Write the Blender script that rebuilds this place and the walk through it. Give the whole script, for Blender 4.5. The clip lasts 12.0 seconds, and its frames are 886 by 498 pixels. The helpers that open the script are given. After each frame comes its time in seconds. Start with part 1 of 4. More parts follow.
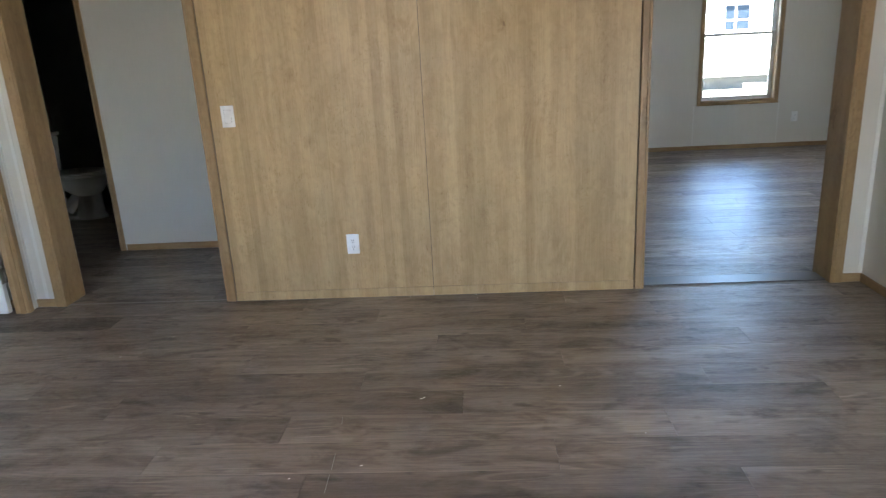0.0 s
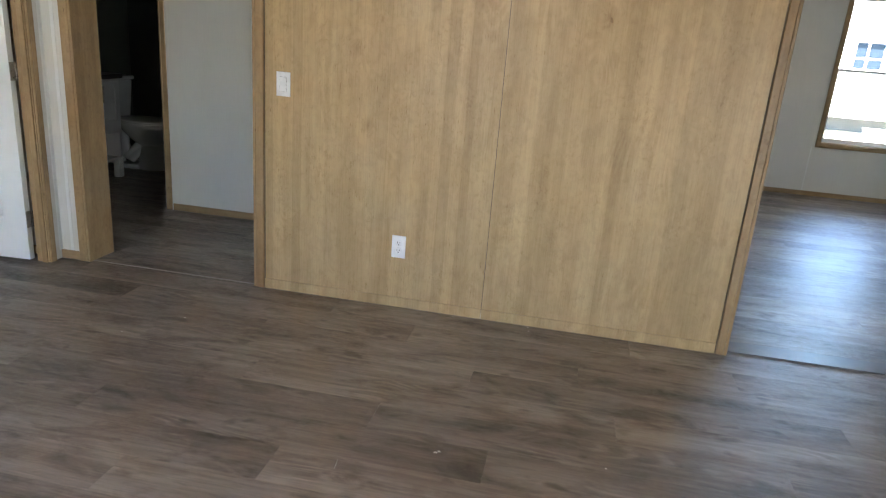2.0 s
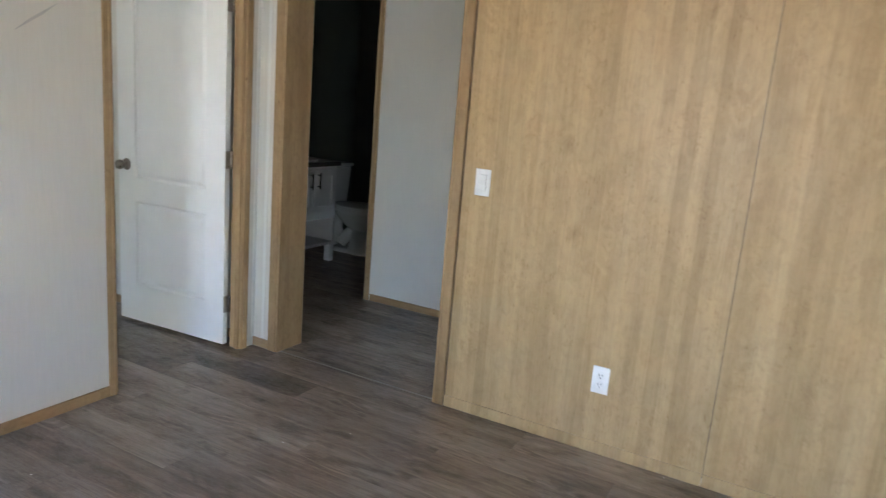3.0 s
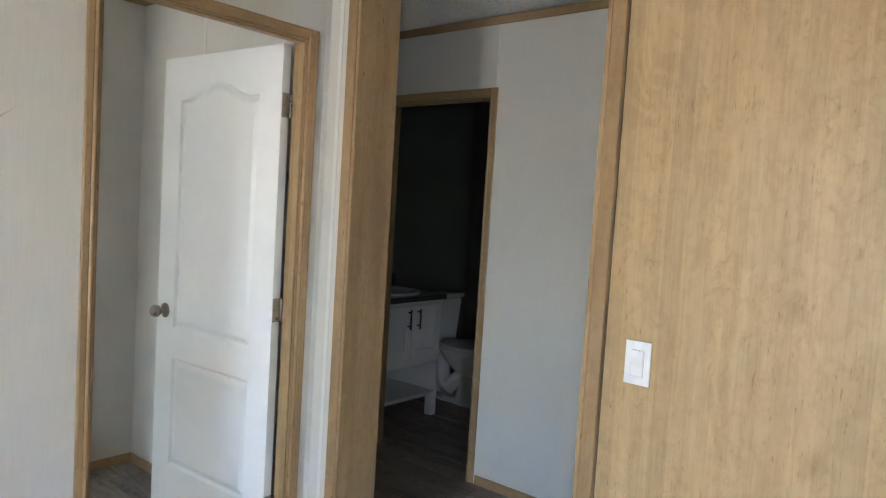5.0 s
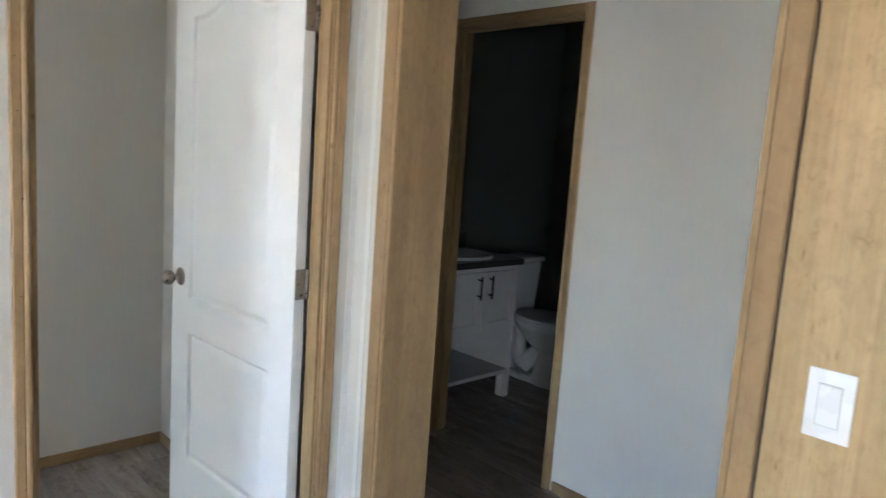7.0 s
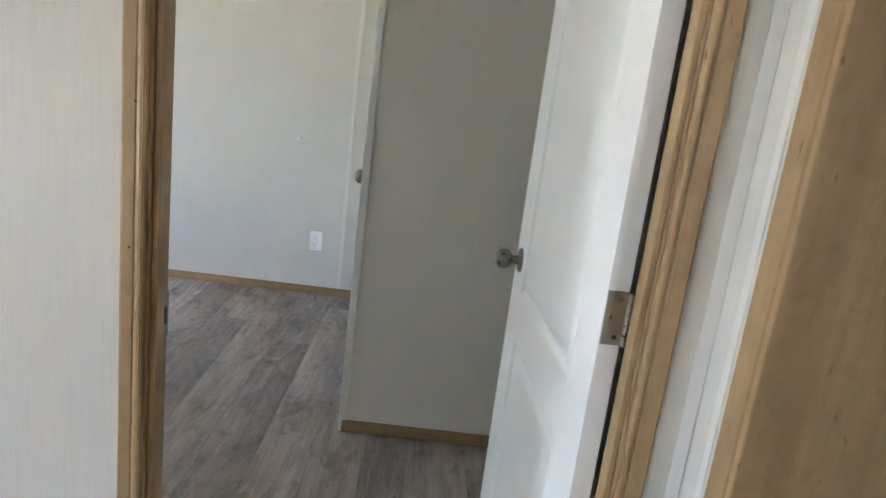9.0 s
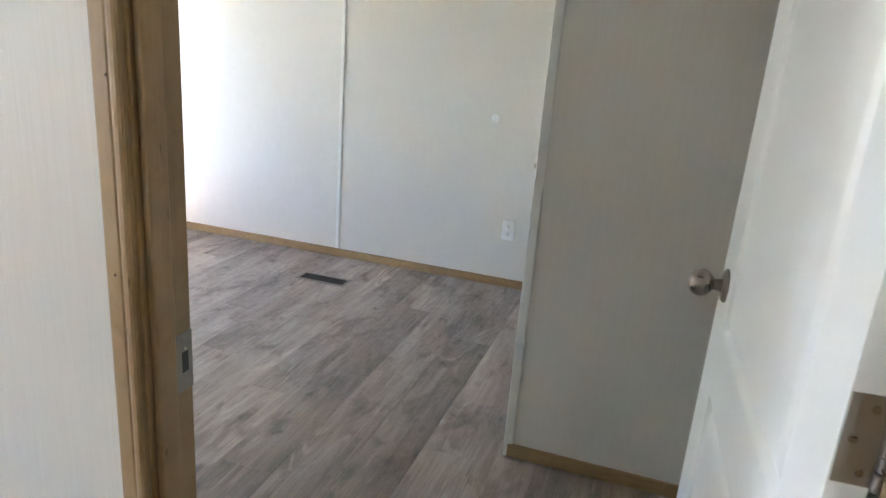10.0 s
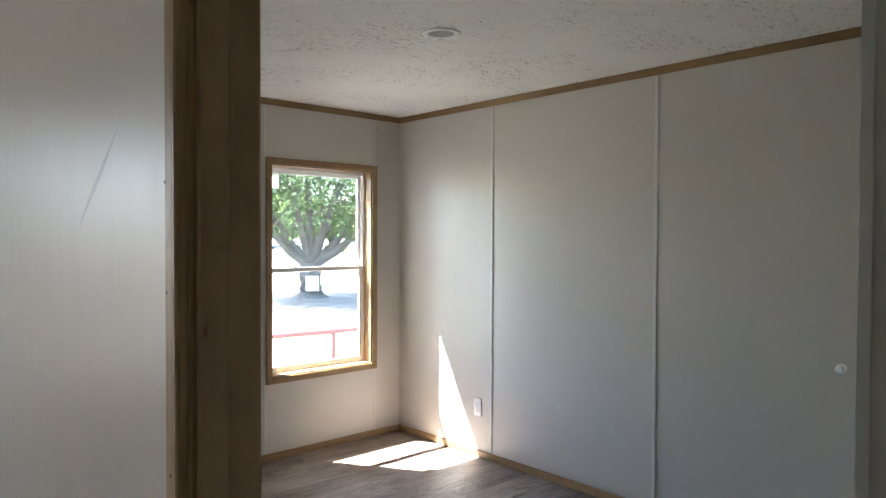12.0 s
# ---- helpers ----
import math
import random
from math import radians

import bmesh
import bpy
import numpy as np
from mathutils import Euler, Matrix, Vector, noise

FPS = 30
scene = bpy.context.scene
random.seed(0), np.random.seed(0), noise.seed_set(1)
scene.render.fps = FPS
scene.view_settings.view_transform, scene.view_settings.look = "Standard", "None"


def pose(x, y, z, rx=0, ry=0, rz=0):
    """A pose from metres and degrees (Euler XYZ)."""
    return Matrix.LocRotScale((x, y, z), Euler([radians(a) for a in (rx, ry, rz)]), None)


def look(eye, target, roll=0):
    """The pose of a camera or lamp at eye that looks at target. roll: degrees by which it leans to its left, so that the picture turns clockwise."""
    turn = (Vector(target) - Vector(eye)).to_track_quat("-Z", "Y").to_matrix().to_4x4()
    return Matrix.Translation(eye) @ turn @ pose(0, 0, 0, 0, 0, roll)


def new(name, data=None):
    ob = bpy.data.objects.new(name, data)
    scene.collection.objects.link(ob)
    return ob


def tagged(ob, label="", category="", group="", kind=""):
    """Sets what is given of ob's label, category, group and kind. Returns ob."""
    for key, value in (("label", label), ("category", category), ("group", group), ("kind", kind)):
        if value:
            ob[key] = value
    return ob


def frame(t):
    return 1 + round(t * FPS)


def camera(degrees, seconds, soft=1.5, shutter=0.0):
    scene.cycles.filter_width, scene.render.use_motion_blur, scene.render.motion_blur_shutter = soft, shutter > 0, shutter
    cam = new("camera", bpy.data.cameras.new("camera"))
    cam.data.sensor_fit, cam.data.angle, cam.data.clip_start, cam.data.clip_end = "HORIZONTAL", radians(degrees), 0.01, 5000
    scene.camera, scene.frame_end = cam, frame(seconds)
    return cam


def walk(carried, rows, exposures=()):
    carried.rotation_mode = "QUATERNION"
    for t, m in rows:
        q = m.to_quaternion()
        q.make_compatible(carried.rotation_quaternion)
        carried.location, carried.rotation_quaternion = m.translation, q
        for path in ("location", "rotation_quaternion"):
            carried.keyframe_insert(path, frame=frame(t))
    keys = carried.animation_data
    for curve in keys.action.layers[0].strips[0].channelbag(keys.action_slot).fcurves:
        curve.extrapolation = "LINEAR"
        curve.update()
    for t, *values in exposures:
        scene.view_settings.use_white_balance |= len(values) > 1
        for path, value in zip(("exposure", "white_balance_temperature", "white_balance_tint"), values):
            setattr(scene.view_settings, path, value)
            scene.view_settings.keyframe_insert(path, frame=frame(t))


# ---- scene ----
cam = camera(65.7, 12.0, soft=1.15, shutter=0.2)
PATH = [
    (0, (1.501, -3.635, 1.379), (1.378, -1.725, 0.798), -3.1),
    (0.5, (1.632, -3.565, 1.375), (1.296, -1.693, 0.757), -1.9),
    (1, (1.68, -3.516, 1.345), (1.359, -1.643, 0.722), 3.0),
    (1.5, (1.65, -3.364, 1.322), (1.349, -1.505, 0.649), 4.0),
    (2, (1.535, -3.134, 1.344), (1.208, -1.255, 0.742), 4.5),
    (2.5, (1.506, -2.854, 1.345), (0.918, -1.017, 0.816), 2.8),
    (3, (1.415, -2.63, 1.364), (0.486, -0.908, 0.951), 4.7),
    (3.2, (1.373, -2.524, 1.391), (0.329, -0.878, 0.942), 4.6),
    (4.8, (0.91, -1.741, 1.389), (-0.353, -0.199, 1.223), 4.2),
    (5, (0.882, -1.678, 1.424), (-0.395, -0.144, 1.301), 3.5),
    (5.5, (0.794, -1.529, 1.425), (-0.394, 0.07, 1.244), 1.7),
    (6, (0.667, -1.447, 1.413), (-0.402, 0.236, 1.254), 1.3),
    (6.5, (0.583, -1.353, 1.406), (-0.547, 0.279, 1.165), 0.9),
    (7, (0.48, -1.171, 1.402), (-0.951, 0.2, 1.13), 4.0),
    (7.2, (0.463, -1.085, 1.372), (-1.119, 0.109, 1.108), 5.8),
    (8.8, (-0.138, -0.492, 1.324), (-2.069, -0.256, 0.861), 5.5),
    (9, (-0.186, -0.422, 1.328), (-2.129, -0.365, 0.858), 7.2),
    (9.5, (-0.358, -0.324, 1.318), (-2.262, -0.618, 0.781), 4.9),
    (10, (-0.591, -0.312, 1.313), (-2.414, -0.882, 0.72), 4.5),
    (10.5, (-0.728, -0.282, 1.373), (-2.483, -1.138, 0.94), 1.8),
    (11, (-0.805, -0.217, 1.384), (-2.425, -1.371, 1.17), 0.4),
    (11.5, (-0.846, -0.184, 1.443), (-2.326, -1.524, 1.338), 0.1),
    (12, (-0.878, -0.167, 1.486), (-2.225, -1.645, 1.447), 0.2),
]
KELVIN, TINT = 6150, 13
EXPOSURES = [(t, stops, KELVIN + warm, TINT) for t, stops, warm in ((0, 4.84, -150), (0.5, 5.0, 0), (1, 5.02, 0), (1.5, 5.05, 0), (2, 5.0, 50), (2.5, 5.05, 0), (3, 5.2, -300), (5, 5.45, -350), (6.5, 5.45, -650), (7, 5.66, -450), (9, 5.60, -350), (9.8, 5.66, -250), (10.2, 5.48, -250), (10.5, 4.92, -200), (11.1, 4.10, -200), (12, 3.96, -250))]
walk(cam, [(t, look(eye, target, roll)) for t, eye, target, roll in PATH], EXPOSURES)


# ---- light ----
SUN_DIR = Vector((-0.307, 0.52, -1.0)).normalized()
world = bpy.data.worlds.new("sky")
scene.world = world
world.use_nodes = True
wn = world.node_tree.nodes
sky = wn.new("ShaderNodeTexSky")
sky.sky_type = "NISHITA"
sky.sun_disc = False
sky.sun_elevation = radians(58.9)
sky.sun_rotation = radians(149.4)
wn["Background"].inputs["Strength"].default_value = 0.15
world.node_tree.links.new(sky.outputs[0], wn["Background"].inputs["Color"])
sun = new("sun", bpy.data.lights.new("sun", "SUN"))
sun.data.energy, sun.data.angle, sun.data.color = 5.0, radians(0.53), (1.0, 0.95, 0.88)
sun.matrix_world = look((8, -14, 27), Vector((8, -14, 27)) + SUN_DIR)


# added fill lamps in unseen openings, sky-blue tilted down and ground-warm tilted up:
# middle, width, height, way, watts from the sky, watts from the ground
for at, w, h, way, high, low in (((-1.65, -4.31, 1.20), 0.07, 1.36, (0, 1, 0), 0.19, 0.09), ((0.08, -4.31, 1.70), 0.18, 0.68, (0, 1, 0), 0.24, 0.05),
                                 ((3.30, -4.31, 0.75), 0.34, 1.38, (0, 1, 0), 0.90, 0.32), ((6.26, 1.95, 1.25), 0.18, 0.86, (-1, 0, 0), 0.7, 0.3)):
    for watts, tilt, colour in ((high, -0.75, (0.74, 0.89, 1.0)), (low, 0.75, (1.0, 0.93, 0.76))):
        glow = new("window_light", bpy.data.lights.new("window_light", "AREA"))
        glow.data.shape, glow.data.size, glow.data.size_y = "RECTANGLE", w, h
        glow.data.energy, glow.data.color = watts, colour
        glow.data.spread = radians(150)
        glow.matrix_world = look(at, Vector(at) + Vector(way) + Vector((0, 0, tilt)))


# ---- materials ----
def material(name, rough=0.5, metal=0.0, colour=(0.8, 0.8, 0.8), spec=0.5):
    m = bpy.data.materials.new(name)
    m.use_nodes = True
    b = m.node_tree.nodes["Principled BSDF"]
    b.inputs["Base Color"].default_value = (*colour, 1)
    b.inputs["Roughness"].default_value = rough
    b.inputs["Metallic"].default_value = metal
    b.inputs["Specular IOR Level"].default_value = spec
    return m, m.node_tree, b


def node(nt, kind, **inputs):
    n = nt.nodes.new(kind)
    for key, value in inputs.items():
        n.inputs[key.replace("_", " ")].default_value = value
    return n


def coords(nt, scale, jitter=True):
    """Object coordinates at real size, shifted by the object's random number."""
    tc = nt.nodes.new("ShaderNodeTexCoord")
    mp = nt.nodes.new("ShaderNodeMapping")
    mp.inputs["Scale"].default_value = scale
    nt.links.new(tc.outputs["Object"], mp.inputs["Vector"])
    if jitter:
        oi = nt.nodes.new("ShaderNodeObjectInfo")
        mul = nt.nodes.new("ShaderNodeMath")
        mul.operation = "MULTIPLY"
        mul.inputs[1].default_value = 37.0
        nt.links.new(oi.outputs["Random"], mul.inputs[0])
        nt.links.new(mul.outputs[0], mp.inputs["Location"])
    return mp.outputs[0]


def ramp(nt, source, stops):
    r = nt.nodes.new("ShaderNodeValToRGB")
    els = r.color_ramp.elements
    while len(els) < len(stops):
        els.new(0.5)
    for e, (pos, col) in zip(els, stops):
        e.position, e.color = pos, (*col, 1)
    nt.links.new(source, r.inputs[0])
    return r.outputs[0]


def mixed(nt, kind, fac, a, b):
    m = nt.nodes.new("ShaderNodeMix")
    m.data_type, m.blend_type = "RGBA", kind
    for sock, value in ((m.inputs[0], fac), (m.inputs[6], a), (m.inputs[7], b)):
        if isinstance(value, (int, float)):
            sock.default_value = value
        elif isinstance(value, tuple):
            sock.default_value = (*value, 1)
        else:
            nt.links.new(value, sock)
    return m.outputs[2]


def noise_of(nt, vec, scale, detail=4, rough=0.55, distort=0.0):
    n = node(nt, "ShaderNodeTexNoise", Scale=scale, Detail=detail, Roughness=rough, Distortion=distort)
    nt.links.new(vec, n.inputs["Vector"])
    return n.outputs["Fac"]


def bump(nt, bsdf, height, strength=0.2, distance=0.001):
    b = node(nt, "ShaderNodeBump", Strength=strength, Distance=distance)
    nt.links.new(height, b.inputs["Height"])
    nt.links.new(b.outputs[0], bsdf.inputs["Normal"])


def grain_scale(axis, across, along):
    return tuple(along if i == axis else across for i in range(3))


def figure_of(nt, axis, col, fac):
    """Soft cross-grain clouds over a wood print."""
    fig = noise_of(nt, coords(nt, grain_scale(axis, 1.0, 0.7)), 30.0, 4, 0.6, 0.9)
    cloud = noise_of(nt, coords(nt, grain_scale(axis, 1.0, 0.22)), 11.0, 3, 0.55, 0.5)
    col = mixed(nt, "MULTIPLY", fac, col, ramp(nt, fig, [(0.36, (0.86, 0.84, 0.81)), (0.52, (1, 1, 1)), (0.66, (1.06, 1.06, 1.06))]))
    return mixed(nt, "MULTIPLY", fac, col, ramp(nt, cloud, [(0.36, (0.87, 0.85, 0.82)), (0.5, (1, 1, 1)), (0.64, (1.07, 1.07, 1.07))])), fig


def wood(name, axis, dark, mid, light, rough=0.42, knots=0.0, spec=0.4):
    """Wood-print laminate, the grain along one axis."""
    m, nt, b = material(name, rough, spec=spec)
    broad = noise_of(nt, coords(nt, grain_scale(axis, 1.0, 0.10)), 9.0, 4, 0.55, 0.4)
    fine = noise_of(nt, coords(nt, grain_scale(axis, 1.0, 0.03)), 150.0, 4, 0.6)
    col = ramp(nt, broad, [(0.28, dark), (0.5, mid), (0.72, light)])
    streak = ramp(nt, fine, [(0.30, (0.82, 0.79, 0.76)), (0.55, (1, 1, 1)), (0.8, (1.05, 1.04, 1.03))])
    col = mixed(nt, "MULTIPLY", 0.35, col, streak)
    col, fig = figure_of(nt, axis, col, 0.7)
    if knots:
        kv = coords(nt, grain_scale(axis, 1.0, 0.42))
        k = node(nt, "ShaderNodeTexVoronoi", Scale=knots, Randomness=1.0)
        nt.links.new(kv, k.inputs["Vector"])
        add = nt.nodes.new("ShaderNodeMath")
        add.operation = "MULTIPLY_ADD"
        add.inputs[1].default_value = 0.20
        nt.links.new(fig, add.inputs[0])
        nt.links.new(k.outputs["Distance"], add.inputs[2])
        col = mixed(nt, "MULTIPLY", 0.8, col, ramp(nt, add.outputs[0], [(0.13, (0.55, 0.46, 0.38)), (0.16, (0.82, 0.78, 0.72)), (0.23, (1, 1, 1))]))
        dash = noise_of(nt, coords(nt, grain_scale(axis, 1.0, 0.3)), 75.0, 1, 0.5)
        col = mixed(nt, "MULTIPLY", 0.9, col, ramp(nt, dash, [(0.19, (0.52, 0.45, 0.39)), (0.25, (1, 1, 1))]))
    nt.links.new(col, b.inputs["Base Color"])
    bump(nt, b, fine, 0.10, 0.0005)
    return m


def accent_wood():
    """Pale oak print: upright boards of slightly different tone, soft cross figure, small knots and dark flecks."""
    m, nt, b = material("accent_oak", 0.42, spec=0.4)
    soft = noise_of(nt, coords(nt, (1.0, 1.0, 0.05)), 14.0, 5, 0.55, 0.05)
    col = ramp(nt, soft, [(0.30, (0.410, 0.287, 0.139)), (0.5, (0.452, 0.322, 0.161)), (0.70, (0.490, 0.358, 0.187))])
    # upright boards across the panel
    tc = nt.nodes.new("ShaderNodeTexCoord")
    xyz = nt.nodes.new("ShaderNodeSeparateXYZ")
    nt.links.new(tc.outputs["Object"], xyz.inputs[0])
    tone = nt.nodes.new("ShaderNodeTexVoronoi")
    tone.voronoi_dimensions = "1D"
    tone.inputs["Scale"].default_value = 19.0
    tone.inputs["Randomness"].default_value = 0.85
    nt.links.new(xyz.outputs[0], tone.inputs["W"])
    pick = nt.nodes.new("ShaderNodeSeparateColor")
    nt.links.new(tone.outputs["Color"], pick.inputs[0])
    col = mixed(nt, "MULTIPLY", 0.9, col, ramp(nt, pick.outputs[0], [(0.0, (0.89, 0.875, 0.85)), (0.5, (1.0, 1.0, 1.0)), (1.0, (1.06, 1.055, 1.05))]))
    fine = noise_of(nt, coords(nt, (1.0, 1.0, 0.035)), 170.0, 4, 0.65)
    col = mixed(nt, "MULTIPLY", 0.5, col, ramp(nt, fine, [(0.36, (0.84, 0.81, 0.77)), (0.5, (1, 1, 1)), (0.66, (1.07, 1.06, 1.05))]))
    col, fig = figure_of(nt, 2, col, 0.5)
    # faint swirls of the growth rings
    swirl = noise_of(nt, coords(nt, (1.0, 1.0, 0.34)), 4.4, 1, 0.4, 0.5)
    turns = nt.nodes.new("ShaderNodeMath")
    turns.operation = "MULTIPLY"
    turns.inputs[1].default_value = 95.0
    nt.links.new(swirl, turns.inputs[0])
    ring = nt.nodes.new("ShaderNodeMath")
    ring.operation = "SINE"
    nt.links.new(turns.outputs[0], ring.inputs[0])
    where = noise_of(nt, coords(nt, (1.0, 1.0, 0.8)), 4.0, 2)
    lines = ramp(nt, ring.outputs[0], [(0.0, (0.94, 0.925, 0.90)), (0.5, (1.0, 1.0, 1.0)), (0.95, (1.03, 1.03, 1.03))])
    col = mixed(nt, "MULTIPLY", 0.9, col, mixed(nt, "MIX", ramp(nt, where, [(0.54, (0, 0, 0)), (0.64, (1, 1, 1))]), (1.0, 1.0, 1.0), lines))
    # small ripples across the grain, in patches
    ripple = noise_of(nt, coords(nt, (1.0, 1.0, 0.62)), 48.0, 4, 0.65, 1.2)
    patch = noise_of(nt, coords(nt, (1.6, 1.0, 0.6)), 6.0, 2)
    small = ramp(nt, ripple, [(0.30, (0.80, 0.755, 0.69)), (0.46, (1, 1, 1)), (0.66, (1.05, 1.05, 1.05))])
    col = mixed(nt, "MULTIPLY", 0.9, col, mixed(nt, "MIX", ramp(nt, patch, [(0.50, (0.10,) * 3), (0.64, (1, 1, 1))]), (1.0, 1.0, 1.0), small))
    dash = noise_of(nt, coords(nt, (1.0, 1.0, 0.16)), 210.0, 1, 0.5, 0.2)
    spread = noise_of(nt, coords(nt, (1.0, 1.0, 0.5)), 5.0, 2)
    short = mixed(nt, "MIX", ramp(nt, spread, [(0.42, (0.25,) * 3), (0.60, (1, 1, 1))]), (1.0, 1.0, 1.0), ramp(nt, dash, [(0.20, (0.62, 0.53, 0.43)), (0.34, (1, 1, 1))]))
    col = mixed(nt, "MULTIPLY", 0.9, col, short)
    knot = node(nt, "ShaderNodeTexVoronoi", Scale=4.2, Randomness=1.0)
    nt.links.new(coords(nt, (1.0, 0.0, 0.75), False), knot.inputs["Vector"])
    wob = nt.nodes.new("ShaderNodeMath")
    wob.operation = "MULTIPLY_ADD"
    wob.inputs[1].default_value = 0.16
    nt.links.new(fig, wob.inputs[0])
    nt.links.new(knot.outputs["Distance"], wob.inputs[2])
    col = mixed(nt, "MULTIPLY", 0.9, col, ramp(nt, wob.outputs[0], [(0.092, (0.45, 0.37, 0.29)), (0.115, (0.80, 0.76, 0.70)), (0.16, (0.90, 0.88, 0.85)), (0.25, (1, 1, 1))]))
    nt.links.new(col, b.inputs["Base Color"])
    bump(nt, b, fine, 0.08, 0.0005)
    return m


def plank_material(name):
    """Grey-brown oak-print vinyl, the grain along x, each plank in its own tone."""
    m, nt, b = material(name, 0.4, spec=0.8)
    broad = noise_of(nt, coords(nt, (0.22, 1.0, 1.0)), 4.6, 4, 0.55, 0.35)
    col = ramp(nt, broad, [(0.30, (0.136, 0.104, 0.081)), (0.44, (0.203, 0.159, 0.126)), (0.56, (0.258, 0.208, 0.168)), (0.70, (0.308, 0.254, 0.209))])
    fine = noise_of(nt, coords(nt, (0.030, 1.0, 1.0)), 210.0, 5, 0.7)
    col = mixed(nt, "MULTIPLY", 0.85, col, ramp(nt, fine, [(0.36, (0.72, 0.70, 0.68)), (0.5, (1, 1, 1)), (0.66, (1.18, 1.17, 1.16))]))
    # soft grey bands along the grain
    band = noise_of(nt, coords(nt, (0.05, 1.0, 1.0)), 30.0, 3, 0.55, 0.2)
    col = mixed(nt, "MULTIPLY", 0.85, col, ramp(nt, band, [(0.34, (0.77, 0.75, 0.74)), (0.5, (1, 1, 1)), (0.66, (1.12, 1.12, 1.13))]))
    # nested arches of the growth rings, here and there
    field = noise_of(nt, coords(nt, (0.26, 1.5, 1.0)), 4.2, 1, 0.4, 0.4)
    turns = nt.nodes.new("ShaderNodeMath")
    turns.operation = "MULTIPLY"
    turns.inputs[1].default_value = 85.0
    nt.links.new(field, turns.inputs[0])
    ring = nt.nodes.new("ShaderNodeMath")
    ring.operation = "SINE"
    nt.links.new(turns.outputs[0], ring.inputs[0])
    where = noise_of(nt, coords(nt, (0.6, 1.3, 1.0)), 4.6, 2)
    lines = ramp(nt, ring.outputs[0], [(0.0, (0.76, 0.74, 0.73)), (0.5, (1.0, 1.0, 1.0)), (0.95, (1.26, 1.26, 1.26))])
    col = mixed(nt, "MULTIPLY", 0.9, col, mixed(nt, "MIX", ramp(nt, where, [(0.55, (0, 0, 0)), (0.68, (1, 1, 1))]), (1.0, 1.0, 1.0), lines))
    # dark smudges and knots
    blot = noise_of(nt, coords(nt, (0.42, 1.0, 1.0)), 9.5, 4, 0.6, 0.5)
    col = mixed(nt, "MULTIPLY", 0.9, col, ramp(nt, blot, [(0.31, (0.42, 0.38, 0.36)), (0.40, (0.76, 0.74, 0.73)), (0.50, (1.08, 1.08, 1.08))]))
    knot = noise_of(nt, coords(nt, (0.55, 1.0, 1.0)), 15.0, 2, 0.45, 0.25)
    col = mixed(nt, "MULTIPLY", 0.85, col, ramp(nt, knot, [(0.22, (0.36, 0.33, 0.31)), (0.36, (1, 1, 1))]))
    oi = nt.nodes.new("ShaderNodeObjectInfo")
    col = mixed(nt, "MULTIPLY", 1.0, col, ramp(nt, oi.outputs["Random"], [(0.0, (0.74, 0.72, 0.71)), (0.5, (1.00, 0.98, 0.97)), (1.0, (1.26, 1.25, 1.24))]))
    nt.links.new(col, b.inputs["Base Color"])
    # embossed wear, so that window light breaks up on it
    emboss = noise_of(nt, coords(nt, (0.6, 1.0, 1.0)), 42.0, 4, 0.65, 1.2)
    nt.links.new(ramp(nt, emboss, [(0.38, (0.31,) * 3), (0.62, (0.54,) * 3)]), b.inputs["Roughness"])
    bump(nt, b, mixed(nt, "ADD", 0.35, emboss, fine), 0.7, 0.0024)
    return m


def wall_paper():
    """Pale greige vinyl-faced wall panel with a faint upright weave."""
    m, nt, b = material("wall_vinyl", 0.34, spec=0.42)
    fine = noise_of(nt, coords(nt, (1.0, 1.0, 0.03), False), 260.0, 3, 0.6)
    broad = noise_of(nt, coords(nt, (1.0, 1.0, 1.0), False), 1.6, 3)
    col = ramp(nt, fine, [(0.3, (0.612, 0.583, 0.53)), (0.7, (0.648, 0.618, 0.565))])
    col = mixed(nt, "MULTIPLY", 0.5, col, ramp(nt, broad, [(0.3, (0.95, 0.95, 0.94)), (0.7, (1.02, 1.02, 1.02))]))
    nt.links.new(col, b.inputs["Base Color"])
    rough = ramp(nt, noise_of(nt, coords(nt, (1, 1, 0.2), False), 30.0, 3), [(0.3, (0.30,) * 3), (0.7, (0.40,) * 3)])
    nt.links.new(rough, b.inputs["Roughness"])
    bump(nt, b, fine, 0.06, 0.0005)
    return m


def ceiling_material():
    """White stipple board with dark hollow marks."""
    m, nt, b = material("ceiling_board", 0.85)
    v = coords(nt, (1.0, 2.6, 1.0), False)
    marks = noise_of(nt, v, 26.0, 5, 0.72, 1.6)
    where = noise_of(nt, coords(nt, (1, 1, 1), False), 2.6, 2)
    lines = ramp(nt, marks, [(0.385, (0.09, 0.085, 0.08)), (0.425, (0.72, 0.71, 0.68)), (0.6, (0.80, 0.79, 0.76))])
    col = mixed(nt, "MIX", ramp(nt, where, [(0.38, (0.15,) * 3), (0.62, (1, 1, 1))]), (0.78, 0.77, 0.74), lines)
    nt.links.new(col, b.inputs["Base Color"])
    bump(nt, b, marks, 0.5, 0.003)
    return m


